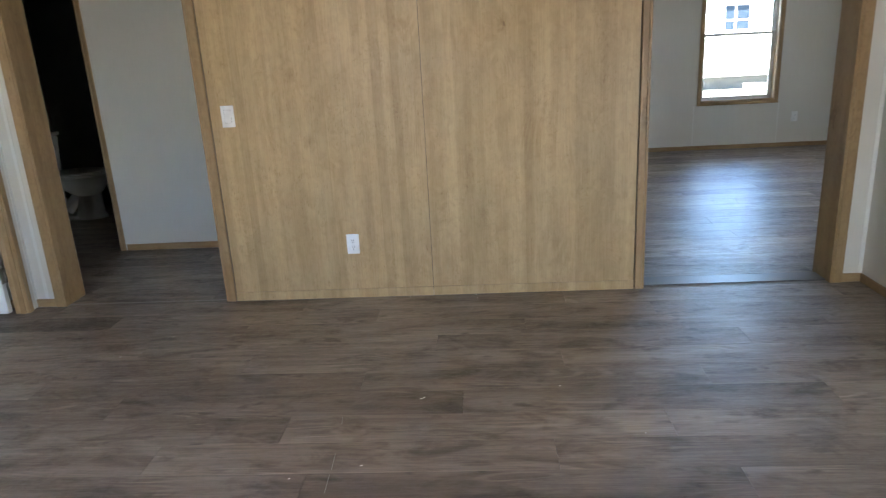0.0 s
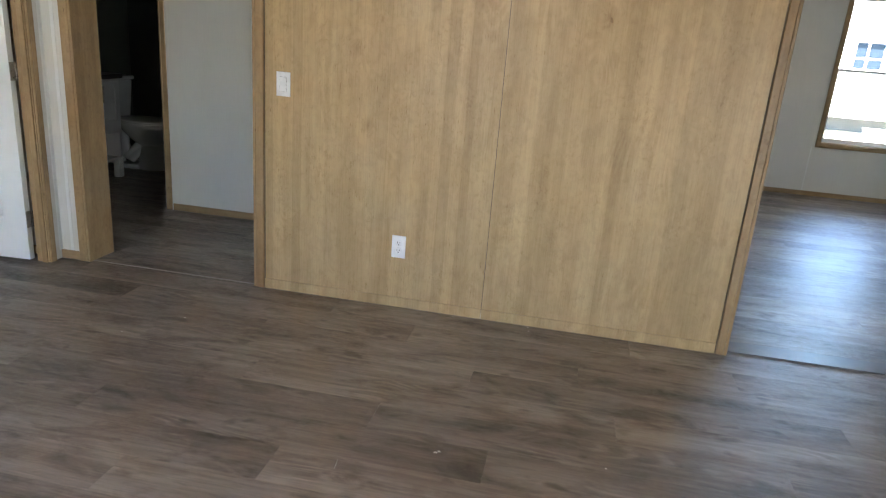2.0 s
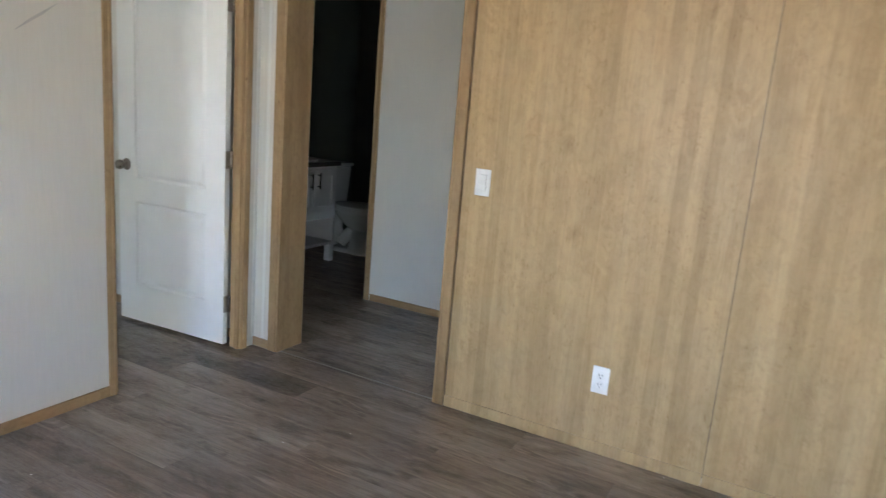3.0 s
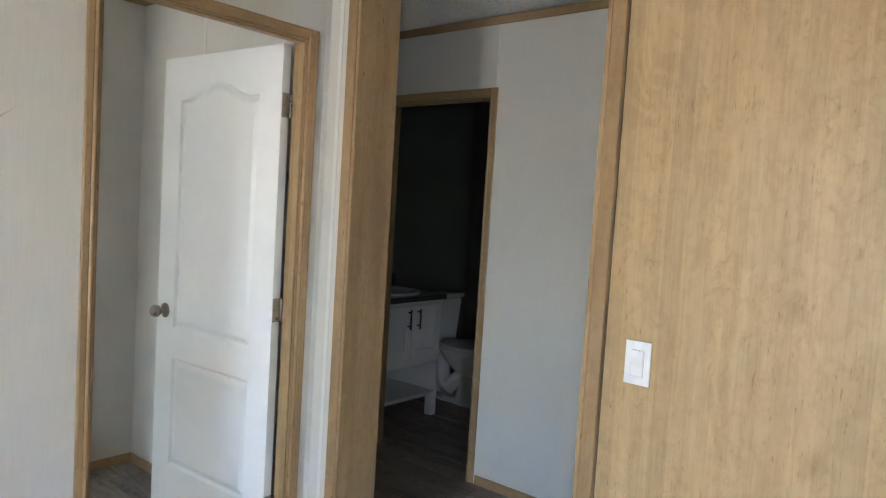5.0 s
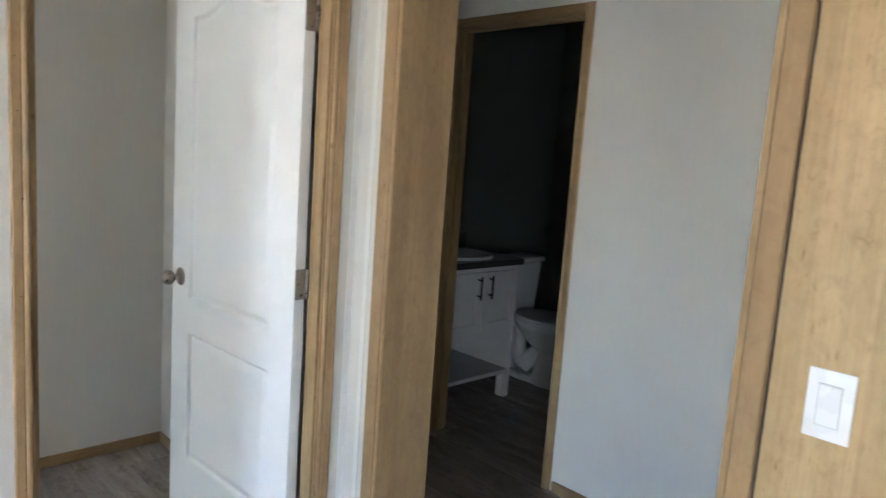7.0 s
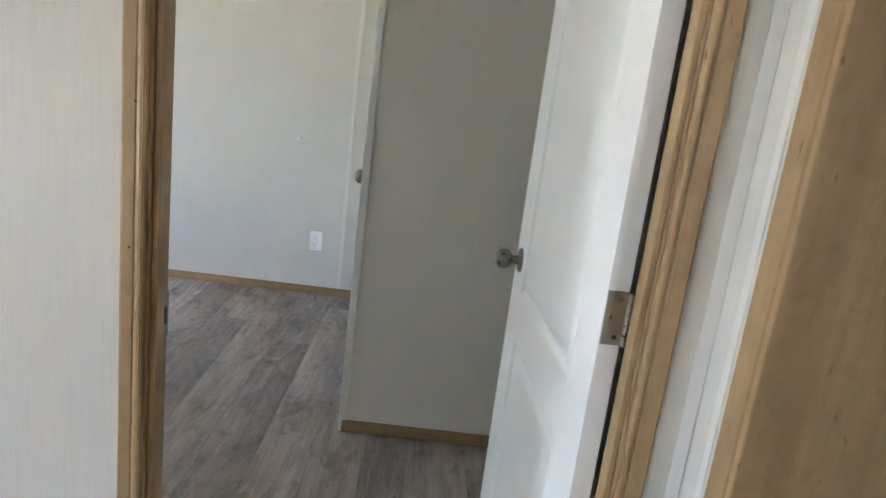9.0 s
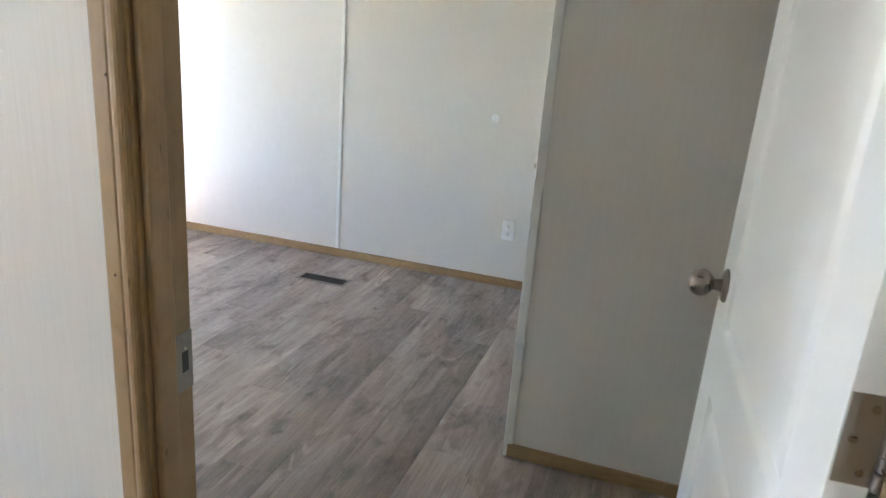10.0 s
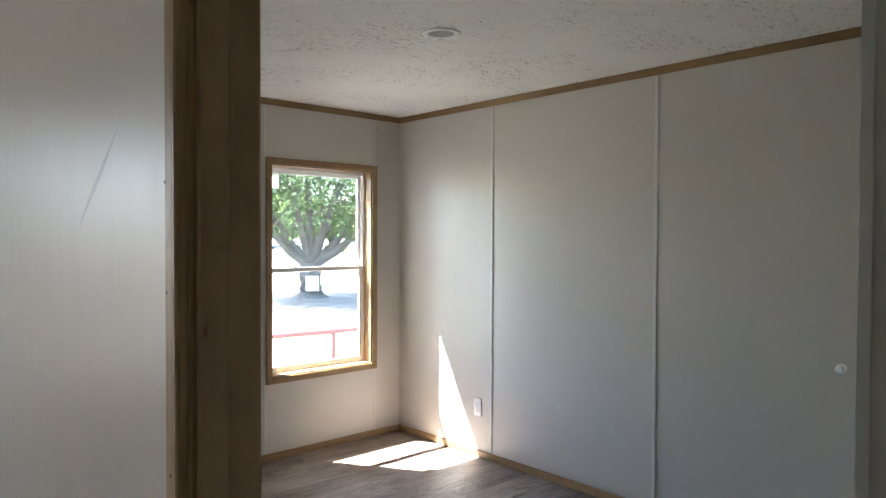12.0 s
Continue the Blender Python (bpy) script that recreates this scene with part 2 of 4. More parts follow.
def plain(name, colour, rough, metal=0.0, vary=0.06, scale=14.0, relief=0.0, spec=0.5):
    """A plain surface with slight mottling."""
    m, nt, b = material(name, rough, metal, colour, spec)
    n = noise_of(nt, coords(nt, (1, 1, 1)), scale, 4)
    lo = tuple(c * (1 - vary) for c in colour)
    hi = tuple(min(1, c * (1 + vary)) for c in colour)
    nt.links.new(ramp(nt, n, [(0.3, lo), (0.7, hi)]), b.inputs["Base Color"])
    nt.links.new(ramp(nt, n, [(0.3, (max(rough - 0.06, 0.03),) * 3), (0.7, (rough + 0.06,) * 3)]), b.inputs["Roughness"])
    if relief:
        bump(nt, b, noise_of(nt, coords(nt, (1, 1, 1)), scale * 12, 3), relief, 0.001)
    return m


def glass_material():
    """Window glass: clear, with a mirror sheen at a slant."""
    m = bpy.data.materials.new("window_glass")
    m.use_nodes = True
    nt = m.node_tree
    nt.nodes.remove(nt.nodes["Principled BSDF"])
    t = node(nt, "ShaderNodeBsdfTransparent", Color=(0.93, 0.96, 0.95, 1))
    g = node(nt, "ShaderNodeBsdfGlossy", Roughness=0.02)
    f = node(nt, "ShaderNodeFresnel", IOR=1.45)
    mix = nt.nodes.new("ShaderNodeMixShader")
    nt.links.new(f.outputs[0], mix.inputs[0])
    nt.links.new(t.outputs[0], mix.inputs[1])
    nt.links.new(g.outputs[0], mix.inputs[2])
    nt.links.new(mix.outputs[0], nt.nodes["Material Output"].inputs["Surface"])
    return m


ACCENT = accent_wood()
TRIM_Z = wood("trim_wood_upright", 2, (0.250, 0.157, 0.070), (0.323, 0.211, 0.100), (0.378, 0.255, 0.131), 0.42, knots=2.0)
TRIM_X = wood("trim_wood_level_x", 0, (0.250, 0.157, 0.070), (0.323, 0.211, 0.100), (0.378, 0.255, 0.131), 0.42)
TRIM_Y = wood("trim_wood_level_y", 1, (0.250, 0.157, 0.070), (0.323, 0.211, 0.100), (0.378, 0.255, 0.131), 0.42)
PLANK = plank_material("vinyl_plank")
WALL = wall_paper()
CEIL = ceiling_material()
BATTEN = plain("cover_strip", (0.70, 0.685, 0.645), 0.38, vary=0.02)
# dark grey-green walls, with the dimness of the unlit bathroom put in too
BATH_WALL = plain("dimmed_bath_wall", (0.085, 0.093, 0.076), 0.5, vary=0.08)
SUBFLOOR = plain("joint_shadow", (0.075, 0.062, 0.052), 0.8)
DOOR_WHITE = plain("door_paint", (0.71, 0.71, 0.695), 0.34, vary=0.015, relief=0.06)
VINYL_WHITE = plain("white_vinyl", (0.82, 0.82, 0.80), 0.35, vary=0.03)
PLASTIC = plain("white_plastic", (0.83, 0.83, 0.82), 0.28, vary=0.02)
SLOT = plain("dark_slot", (0.03, 0.03, 0.03), 0.6)
NICKEL = plain("brushed_nickel", (0.27, 0.235, 0.20), 0.30, 1.0, 0.08, 40.0)
HINGE = plain("satin_nickel", (0.36, 0.335, 0.30), 0.45, 1.0, 0.05, 40.0)
BLACK_METAL = plain("black_metal", (0.02, 0.02, 0.02), 0.4, 0.6)
CERAMIC = plain("white_ceramic", (0.70, 0.70, 0.68), 0.12, vary=0.02)
COUNTER = plain("dark_laminate", (0.035, 0.030, 0.028), 0.35, vary=0.4, scale=60)
VANITY = plain("vanity_paint", (0.72, 0.71, 0.70), 0.4, vary=0.03)
GLASS = glass_material()
MIRROR, _, _ = material("mirror_silver", 0.02, 1.0, (0.9, 0.9, 0.9))
DARK_WOOD = wood("dark_frame_wood", 2, (0.05, 0.032, 0.02), (0.08, 0.05, 0.03), (0.11, 0.07, 0.045), 0.45)
SEAM_GREY = plain("seam_strip", (0.30, 0.28, 0.26), 0.5, vary=0.15)
THRESH = plain("threshold_vinyl", (0.16, 0.14, 0.125), 0.36, vary=0.2, scale=18)
VENT_METAL = plain("brown_register_metal", (0.016, 0.013, 0.011), 0.6, 0.0, 0.15, spec=0.3)
VENT_RIM = plain("tan_register_rim", (0.19, 0.165, 0.14), 0.5, 0.0, 0.12)
BARK = plain("bark", (0.12, 0.105, 0.09), 0.95, vary=0.45, scale=6, relief=1.0)
PAPER = plain("paper", (0.82, 0.80, 0.74), 0.8, vary=0.03)
RED_STEEL = plain("red_painted_steel", (0.17, 0.055, 0.045), 0.5, vary=0.2)
SIDING = plain("white_siding", (0.82, 0.82, 0.80), 0.55, vary=0.03)
SHINGLE = plain("grey_shingle", (0.13, 0.125, 0.12), 0.9, vary=0.3, scale=9)
# near black: the shade beneath the neighbouring home is put into this colour
SHADE_GREY = plain("shade_grey", (0.035, 0.036, 0.036), 0.6, vary=0.15)
TYRE = plain("tyre_rubber", (0.02, 0.02, 0.02), 0.8)
CAR_BLUE = plain("blue_car_paint", (0.04, 0.07, 0.14), 0.2, vary=0.05)
CAR_SILVER = plain("silver_car_paint", (0.45, 0.46, 0.47), 0.25, 0.5, 0.05)
# matt blue-black glass, kept dull so that no sunlit ground mirrors in it
HOME_GLASS = plain("dull_home_glass", (0.012, 0.018, 0.026), 0.7, spec=0.05)
CAR_GLASS = plain("tinted_glass", (0.02, 0.025, 0.03), 0.06)
# lens greyed for the shade of its recess, which is not cut
LED = plain("shaded_lens", (0.22, 0.215, 0.20), 0.4, vary=0.02)


def leaf_material(name, dark, light):
    m, nt, b = material(name, 0.55)
    geo = nt.nodes.new("ShaderNodeNewGeometry")
    nt.links.new(ramp(nt, geo.outputs["Random Per Island"], [(0.0, dark), (1.0, light)]), b.inputs["Base Color"])
    t = node(nt, "ShaderNodeBsdfTranslucent", Color=(light[0] * 1.3, light[1] * 1.4, light[2], 1))
    mix = node(nt, "ShaderNodeMixShader", Fac=0.35)
    nt.links.new(b.outputs[0], mix.inputs[1])
    nt.links.new(t.outputs[0], mix.inputs[2])
    nt.links.new(mix.outputs[0], nt.nodes["Material Output"].inputs["Surface"])
    return m


LEAF = leaf_material("leaf", (0.045, 0.075, 0.038), (0.11, 0.15, 0.07))
# leaf copy for far trees and bush, with sunlight put into its paler colour
LEAF_SUN = leaf_material("sunlit_leaf", (0.07, 0.10, 0.035), (0.16, 0.20, 0.07))


def ground_material():
    m, nt, b = material("dry_ground", 0.95)
    big = noise_of(nt, coords(nt, (1, 1, 1), False), 0.25, 4)
    small = noise_of(nt, coords(nt, (1, 1, 1), False), 14.0, 5, 0.7)
    col = ramp(nt, big, [(0.35, (0.30, 0.27, 0.20)), (0.65, (0.38, 0.35, 0.28))])
    col = mixed(nt, "MULTIPLY", 0.7, col, ramp(nt, small, [(0.3, (0.7, 0.7, 0.65)), (0.7, (1.1, 1.1, 1.08))]))
    nt.links.new(col, b.inputs["Base Color"])
    bump(nt, b, small, 0.6, 0.03)
    return m


STICKER, st_nt, st_b = material("thin_white_paper", 0.8, colour=(0.85, 0.85, 0.83))
st_t = node(st_nt, "ShaderNodeBsdfTranslucent", Color=(0.85, 0.85, 0.83, 1))
st_m = node(st_nt, "ShaderNodeMixShader", Fac=0.5)
st_nt.links.new(st_b.outputs[0], st_m.inputs[1])
st_nt.links.new(st_t.outputs[0], st_m.inputs[2])
st_nt.links.new(st_m.outputs[0], st_nt.nodes["Material Output"].inputs["Surface"])
GROUND = ground_material()
# soil darkened to carry the shade under the big tree
SHADE_SOIL = plain("shade_soil", (0.15, 0.122, 0.092), 0.95, vary=0.5, scale=2.2, relief=0.8)


# ---- mesh helpers ----
def box(bm, x0, x1, y0, y1, z0, z1, r=0.0):
    """A box between the given limits; r rounds its edges."""
    made = bmesh.ops.create_cube(bm, size=1.0)["verts"]
    for v in made:
        v.co = Vector((x0 + (v.co.x + 0.5) * (x1 - x0), y0 + (v.co.y + 0.5) * (y1 - y0), z0 + (v.co.z + 0.5) * (z1 - z0)))
    if r:
        edges = list({e for v in made for e in v.link_edges})
        bmesh.ops.bevel(bm, geom=edges, offset=r, segments=2, profile=0.5, affect="EDGES")
    return bm


def boxed(*limits, r=0.0):
    return box(bmesh.new(), *limits, r=r)


def tube(bm, a, b, r0, r1=None, n=16, caps=True):
    """A round rod from a to b."""
    a, b = Vector(a), Vector(b)
    r1 = r0 if r1 is None else r1
    q = (b - a).to_track_quat("Z", "Y")
    rings = []
    for p, r in ((a, r0), (b, r1)):
        rings.append([bm.verts.new(p + q @ Vector((r * math.cos(2 * math.pi * i / n), r * math.sin(2 * math.pi * i / n), 0))) for i in range(n)])
    for i in range(n):
        bm.faces.new((rings[0][i], rings[0][(i + 1) % n], rings[1][(i + 1) % n], rings[1][i]))
    if caps:
        bm.faces.new(rings[0][::-1])
        bm.faces.new(rings[1])
    return bm


def lathe(bm, origin, axis, profile, n=24):
    """A turned shape: profile rows of (distance along the axis, radius)."""
    origin, q = Vector(origin), Vector(axis).to_track_quat("Z", "Y")
    rings = []
    for d, r in profile:
        rings.append([bm.verts.new(origin + q @ Vector((r * math.cos(2 * math.pi * i / n), r * math.sin(2 * math.pi * i / n), d))) for i in range(n)])
    for lo, hi in zip(rings, rings[1:]):
        for i in range(n):
            bm.faces.new((lo[i], lo[(i + 1) % n], hi[(i + 1) % n], hi[i]))
    bm.faces.new(rings[0][::-1])
    bm.faces.new(rings[-1])
    return bm


def limb(bm, pts, radii, n=10):
    """A bent tapering branch through the given points."""
    rings = []
    for i, (p, r) in enumerate(zip(pts, radii)):
        way = (pts[min(i + 1, len(pts) - 1)] - pts[max(i - 1, 0)]).normalized()
        q = way.to_track_quat("Z", "Y")
        rings.append([bm.verts.new(p + q @ Vector((r * math.cos(2 * math.pi * k / n) * (1 + 0.12 * math.sin(3 * k + i)), r * math.sin(2 * math.pi * k / n), 0))) for k in range(n)])
    for lo, hi in zip(rings, rings[1:]):
        for k in range(n):
            bm.faces.new((lo[k], lo[(k + 1) % n], hi[(k + 1) % n], hi[k]))
    bm.faces.new(rings[-1])


def mesh_of(name, bm, mat, smooth=False):
    bmesh.ops.recalc_face_normals(bm, faces=bm.faces[:])
    me = bpy.data.meshes.new(name)
    bm.to_mesh(me)
    bm.free()
    me.materials.append(mat)
    if smooth:
        me.polygons.foreach_set("use_smooth", [True] * len(me.polygons))
        me.set_sharp_from_angle(angle=radians(38))
    return me


def part(name, bm, mat, parent, label="", smooth=False):
    """One mesh under a thing or under a part."""
    ob = new(name, mesh_of(name, bm, mat, smooth))
    ob.parent = parent
    if label:
        ob["label"] = label
    return ob


def thing(name, label, category, at=(0, 0, 0), turn=0.0, group="", kind=""):
    """The Empty that carries a thing's parts."""
    ob = new(name)
    ob.matrix_basis = pose(*at, 0, 0, turn)
    return tagged(ob, label, category, group, kind)


def solid(name, bm, mat, label, category, kind="", smooth=False, group=""):
    return tagged(new(name, mesh_of(name, bm, mat, smooth)), label, category, group, kind)


# ---- the plan, in metres ----
XL, XLB = -1.140, -1.210          # west wall of the living room, its bedroom face
XR = 3.548                        # east wall of the living room
YS = -4.246                       # south outer wall, inner face
YM, YN = 0.02, 0.191               # wall between the two halves of the house
DOOR_Y0, DOOR_Y1, DOOR_Z = -0.823, -0.072, 2.005
OPEN_Z = 2.28
OL0, OL1 = -0.972, 0.015           # western cased opening
OR0, OR1 = 2.358, 3.388           # eastern cased opening
YH = 1.154                        # hall wall
BX0, BX1, BZ = -1.945, -1.207, 2.004
YF = 4.517                        # north outer wall
XB = -4.150                       # bedroom far wall
XC, YC = -2.564, -0.648            # closet corner
CZ, HZ = 2.375, 2.393              # ceilings
WX0, WX1, WZ0, WZ1 = -3.889, -3.072, 0.544, 1.955   # bedroom window opening
NX0, NX1, NZ0, NZ1 = 4.019, 4.846, 0.545, 1.99        # north window opening


def wall(name, along, span, across, top, holes=(), label="pale greige vinyl-faced wall panels", mat=None):
    """A wall along x or y with openings (from, to, sill, head) cut through it."""
    bm = bmesh.new()

    def slab(a, b, z0, z1):
        if b - a > 1e-4 and z1 - z0 > 1e-4:
            if along == "x":
                box(bm, a, b, across[0], across[1], z0, z1)
            else:
                box(bm, across[0], across[1], a, b, z0, z1)
    at = span[0]
    for a, b, lo, hi in sorted(holes):
        slab(at, a, 0, top)
        slab(a, b, 0, lo)
        slab(a, b, hi, top)
        at = b
    slab(at, span[1], 0, top)
    return solid(name, bm, mat or WALL, label, "wall", "structure")


# unseen openings, added and placed to bring in light; the bedroom one is a bare slot
UNSEEN_EAST_OPENING = (1.85, 2.05, 0.8, 1.7)
UNSEEN_WINDOWS = ((-1.69, -1.61, 0.50, 1.905), (-0.02, 0.18, 0.62, 2.06), (0.40, 0.96, 0.62, 2.06), (3.12, 3.48, 0.05, 1.45))
wall_marriage = wall("wall_middle", "x", (XB - 0.14, 6.3), (YM, YN), CZ + 0.02, ((OL0, OL1, 0, OPEN_Z), (OR0, OR1, 0, OPEN_Z)))
wall_west = wall("wall_west", "y", (YS, YM), (XLB, XL), CZ, ((DOOR_Y0, DOOR_Y1, 0, DOOR_Z),))
wall_east = wall("wall_east", "y", (YS, YM), (XR, XR + 0.1), CZ)
wall_south = wall("wall_south", "x", (XB - 0.14, XR + 0.1), (YS - 0.14, YS), CZ + 0.1, ((WX0, WX1, WZ0, WZ1),) + UNSEEN_WINDOWS)
wall_bedroom = wall("wall_bedroom", "y", (YS, YM), (XB - 0.14, XB), CZ)
wall_closet = wall("wall_closet", "y", (YC, YM), (XC - 0.08, XC), CZ)
wall_closet_front = wall("wall_closet_front", "x", (XB, XC - 0.08), (YC, YC + 0.08), CZ, ((-3.43, -2.70, 0, 1.972),))
wall_hall = wall("wall_hall", "x", (-2.75, 2.3), (YH, YH + 0.085), HZ, ((BX0, BX1, 0, BZ),))
wall_hall_west = wall("wall_hall_west", "y", (YN, YH), (-2.2, -2.1), HZ)
wall_bath_west = wall("wall_bath_west", "y", (YH + 0.085, 2.78), (-2.665, -2.570), HZ, (), "dark grey-green bathroom wall, deepened for the unlit room", BATH_WALL)
wall_bath_north = wall("wall_bath_north", "x", (-2.75, -0.55), (2.78, 2.87), HZ, (), "dark grey-green bathroom wall, deepened for the unlit room", BATH_WALL)
wall_bath_east = wall("wall_bath_east", "y", (YH + 0.085, 2.78), (-0.64, -0.55), HZ, (), "dark grey-green bathroom wall, deepened for the unlit room", BATH_WALL)
wall_room_west = wall("wall_room_west", "y", (YH + 0.085, YF), (2.2, 2.3), HZ)
wall_room_east = wall("wall_room_east", "y", (YN, YF), (6.2, 6.3), HZ, (UNSEEN_EAST_OPENING,))
wall_house_west = wall("wall_house_west", "y", (YN, YF), (XB - 0.14, XB), HZ)
wall_north = wall("wall_north", "x", (XB - 0.14, 6.3), (YF, YF + 0.14), HZ + 0.1, ((NX0, NX1, NZ0, NZ1),))

for nm, lim in (("ceiling_bedroom", (XB, XLB, YS, YM, CZ, CZ + 0.1)), ("ceiling_living", (XLB, XR, YS, YM, CZ, CZ + 0.1)),
                ("ceiling_hall", (XB, 6.3, YN, YF, HZ, HZ + 0.1))):
    solid(nm, boxed(*lim), CEIL, "white textured ceiling board with dark hollow marks", "ceiling", "structure")
# out of view; added above the ceilings to block the sky
solid("roof", boxed(XB - 0.5, 6.6, YS - 0.42, YF + 0.42, CZ + 0.125, CZ + 0.2), SHINGLE, "unseen low grey roof deck added to keep the sky out", "roof", "structure")

# battens over the panel joints


def batten(x, y, z0, z1, facing, w=0.022, t=0.006):
    """A flat cover strip on a wall face; facing names the way that the face looks."""
    lim = {"+x": (x, x + t, y - w / 2, y + w / 2), "-x": (x - t, x, y - w / 2, y + w / 2),
           "+y": (x - w / 2, x + w / 2, y, y + t), "-y": (x - w / 2, x + w / 2, y - t, y)}[facing]
    return solid("wall_batten", boxed(*lim, z0, z1, r=min(0.0022, t * 0.4)), BATTEN, "thin greige cover strip over a wall panel joint", "wall trim", "structure", group="panel joint strips")


BB = 0.048   # baseboard height
for y in (-3.279, -2.089, -0.905):
    batten(XB, y, BB, CZ - 0.042, "+x")
for x in (-3.910, -3.028):
    batten(x, YS, BB, 0.503, "+y", 0.016, 0.003)
    batten(x, YS, 1.996, CZ - 0.042, "+y", 0.016, 0.003)
batten(XC + 0.002, YC - 0.002, 0, CZ - 0.042, "+x", 0.028)
batten(XC - 0.05, YC, 0, CZ - 0.042, "-y", 0.05, 0.004)
batten(-2.0, YM, BB, CZ - 0.042, "-y", 0.016, 0.003)
batten(XL + 0.002, YM - 0.012, BB, CZ - 0.042, "+x", 0.022, 0.002)
batten(-1.075, YM, BB, CZ - 0.042, "-y", 0.02, 0.003)
batten(XR - 0.012, YM, BB, CZ - 0.042, "-y", 0.022)
for x in (3.950, 4.900):
    batten(x, YF, BB, 0.504, "-y", 0.012, 0.003)
batten(BX1 + 0.020, YH, 2.038, HZ - 0.042, "-y", 0.012, 0.003)


# baseboards and crown strips
def skirting(name, lim, mat, label):
    return solid(name, boxed(*lim, r=0.003), mat, label, "baseboard", "structure")


BT = 0.010
LB = "maple-toned wooden baseboard along the wall"
skirting("baseboard", (XL, XL + BT, YS, DOOR_Y0 - 0.026, 0, BB), TRIM_Y, LB)
skirting("baseboard", (XL, OL0 - 0.051, YM - BT, YM, 0, BB), TRIM_X, LB)
skirting("baseboard", (OR1 + 0.053, XR, YM - BT, YM, 0, BB), TRIM_X, LB)
skirting("baseboard", (XR - BT, XR, YS, YM - BT, 0, BB), TRIM_Y, LB)
skirting("baseboard", (XB, XB + BT, YS, YC, 0, BB), TRIM_Y, LB)
skirting("baseboard", (XB + BT, XLB, YS, YS + BT, 0, BB), TRIM_X, LB)
skirting("baseboard", (XC, XC + BT, YC - 0.004, YM, 0, BB), TRIM_Y, LB)
skirting("baseboard", (XC + BT, XLB, YM - BT, YM, 0, BB), TRIM_X, LB)
skirting("baseboard", (XLB - BT, XLB, YS + BT, DOOR_Y0 - 0.026, 0, BB), TRIM_Y, LB)
skirting("baseboard", (XB + BT, -3.47, YC - BT, YC, 0, BB), TRIM_X, LB)
skirting("baseboard", (BX1 + 0.042, 2.3, YH - BT, YH, 0, BB), TRIM_X, LB)
skirting("baseboard", (2.3, 6.2, YF - BT, YF, 0, BB), TRIM_X, LB)
LC = "maple-toned wooden strip where wall meets ceiling"
for nm, lim, mat in (("crown_trim", (XB, XB + 0.012, YS, YC, CZ - 0.042, CZ), TRIM_Y), ("crown_trim", (XB + 0.012, XLB, YS, YS + 0.012, CZ - 0.042, CZ), TRIM_X),
                     ("crown_trim", (-2.1, 2.3, YH - 0.012, YH, HZ - 0.042, HZ), TRIM_X), ("crown_trim", (XC, XC + 0.012, YC - 0.004, YM, CZ - 0.042, CZ), TRIM_Y),
                     ("crown_trim", (XC + 0.012, XLB, YM - 0.012, YM, CZ - 0.042, CZ), TRIM_X), ("crown_trim", (XB + 0.012, XC, YC - 0.012, YC, CZ - 0.042, CZ), TRIM_X)):
    solid(nm, boxed(*lim, r=0.003), mat, LC, "ceiling trim", "structure")

# accent panels between the openings, with their own base strip
acc_label = "oak-print accent wall panel with upright grain"
SEAM = 1.202
for a, b in ((0.051, 0.063), (OR0 - 0.044, OR0 - 0.032)):
    part("joint", boxed(a, b, YM - 0.0015, YM, 0.0, CZ - 0.002), SUBFLOOR, wall_marriage, "dark joint beside the casing")
part("joint", boxed(SEAM - 0.004, SEAM + 0.004, YM - 0.0015, YM, 0.03, CZ - 0.002), SUBFLOOR, wall_marriage, "dark joint between the accent panels")
for a, b in ((0.061, SEAM - 0.0014), (SEAM + 0.0014, OR0 - 0.040)):
    tagged(part("panel", boxed(a, b, YM - 0.006, YM, 0.03, CZ - 0.002), ACCENT, wall_marriage, acc_label))
for a, b in ((0.061, SEAM - 0.001), (SEAM + 0.001, OR0 - 0.040)):
    part("base_strip", boxed(a, b, YM - 0.014, YM - 0.006, 0, 0.052, r=0.002), ACCENT, wall_marriage, "oak-print base strip under the accent panels")


# ---- cased openings ----
def cased_opening(name, x0, x1, w_left, w_right):
    """Wooden lining and face casing of a wide opening in the middle wall."""
    t = 0.014
    root = thing(name, "maple-toned wood lining and casing of a wide doorway", "door frame", kind="structure")
    part("jamb", boxed(x0, x0 + t, YM - 0.018, YN + 0.012, 0, OPEN_Z, r=0.002), TRIM_Z, root)
    part("jamb", boxed(x1 - t, x1, YM - 0.018, YN + 0.012, 0, OPEN_Z, r=0.002), TRIM_Z, root)
    part("head_jamb", boxed(x0 + t, x1 - t, YM - 0.018, YN + 0.012, OPEN_Z - t, OPEN_Z, r=0.002), TRIM_X, root)
    for side, y0, y1 in ((0, YM - 0.020, YM - 0.001), (1, YN + 0.001, YN + 0.014)):
        part("casing", boxed(x0 - w_left, x0 - 0.001, y0, y1, 0, OPEN_Z + 0.06, r=0.003), TRIM_Z, root)
        part("casing", boxed(x1 + 0.001, x1 + w_right, y0, y1, 0, OPEN_Z + 0.06, r=0.003), TRIM_Z, root)
        part("head_casing", boxed(x0 - 0.001, x1 + 0.001, y0, y1, OPEN_Z + 0.001, OPEN_Z + 0.06, r=0.003), TRIM_X, root)
    return root


cased_opening("door_frame_west", OL0, OL1, 0.050, 0.042)
cased_opening("door_frame_east", OR0, OR1, 0.036, 0.052)
strip = thing("threshold_east", "grey vinyl seam strip across the doorway floor", "threshold", kind="structure")
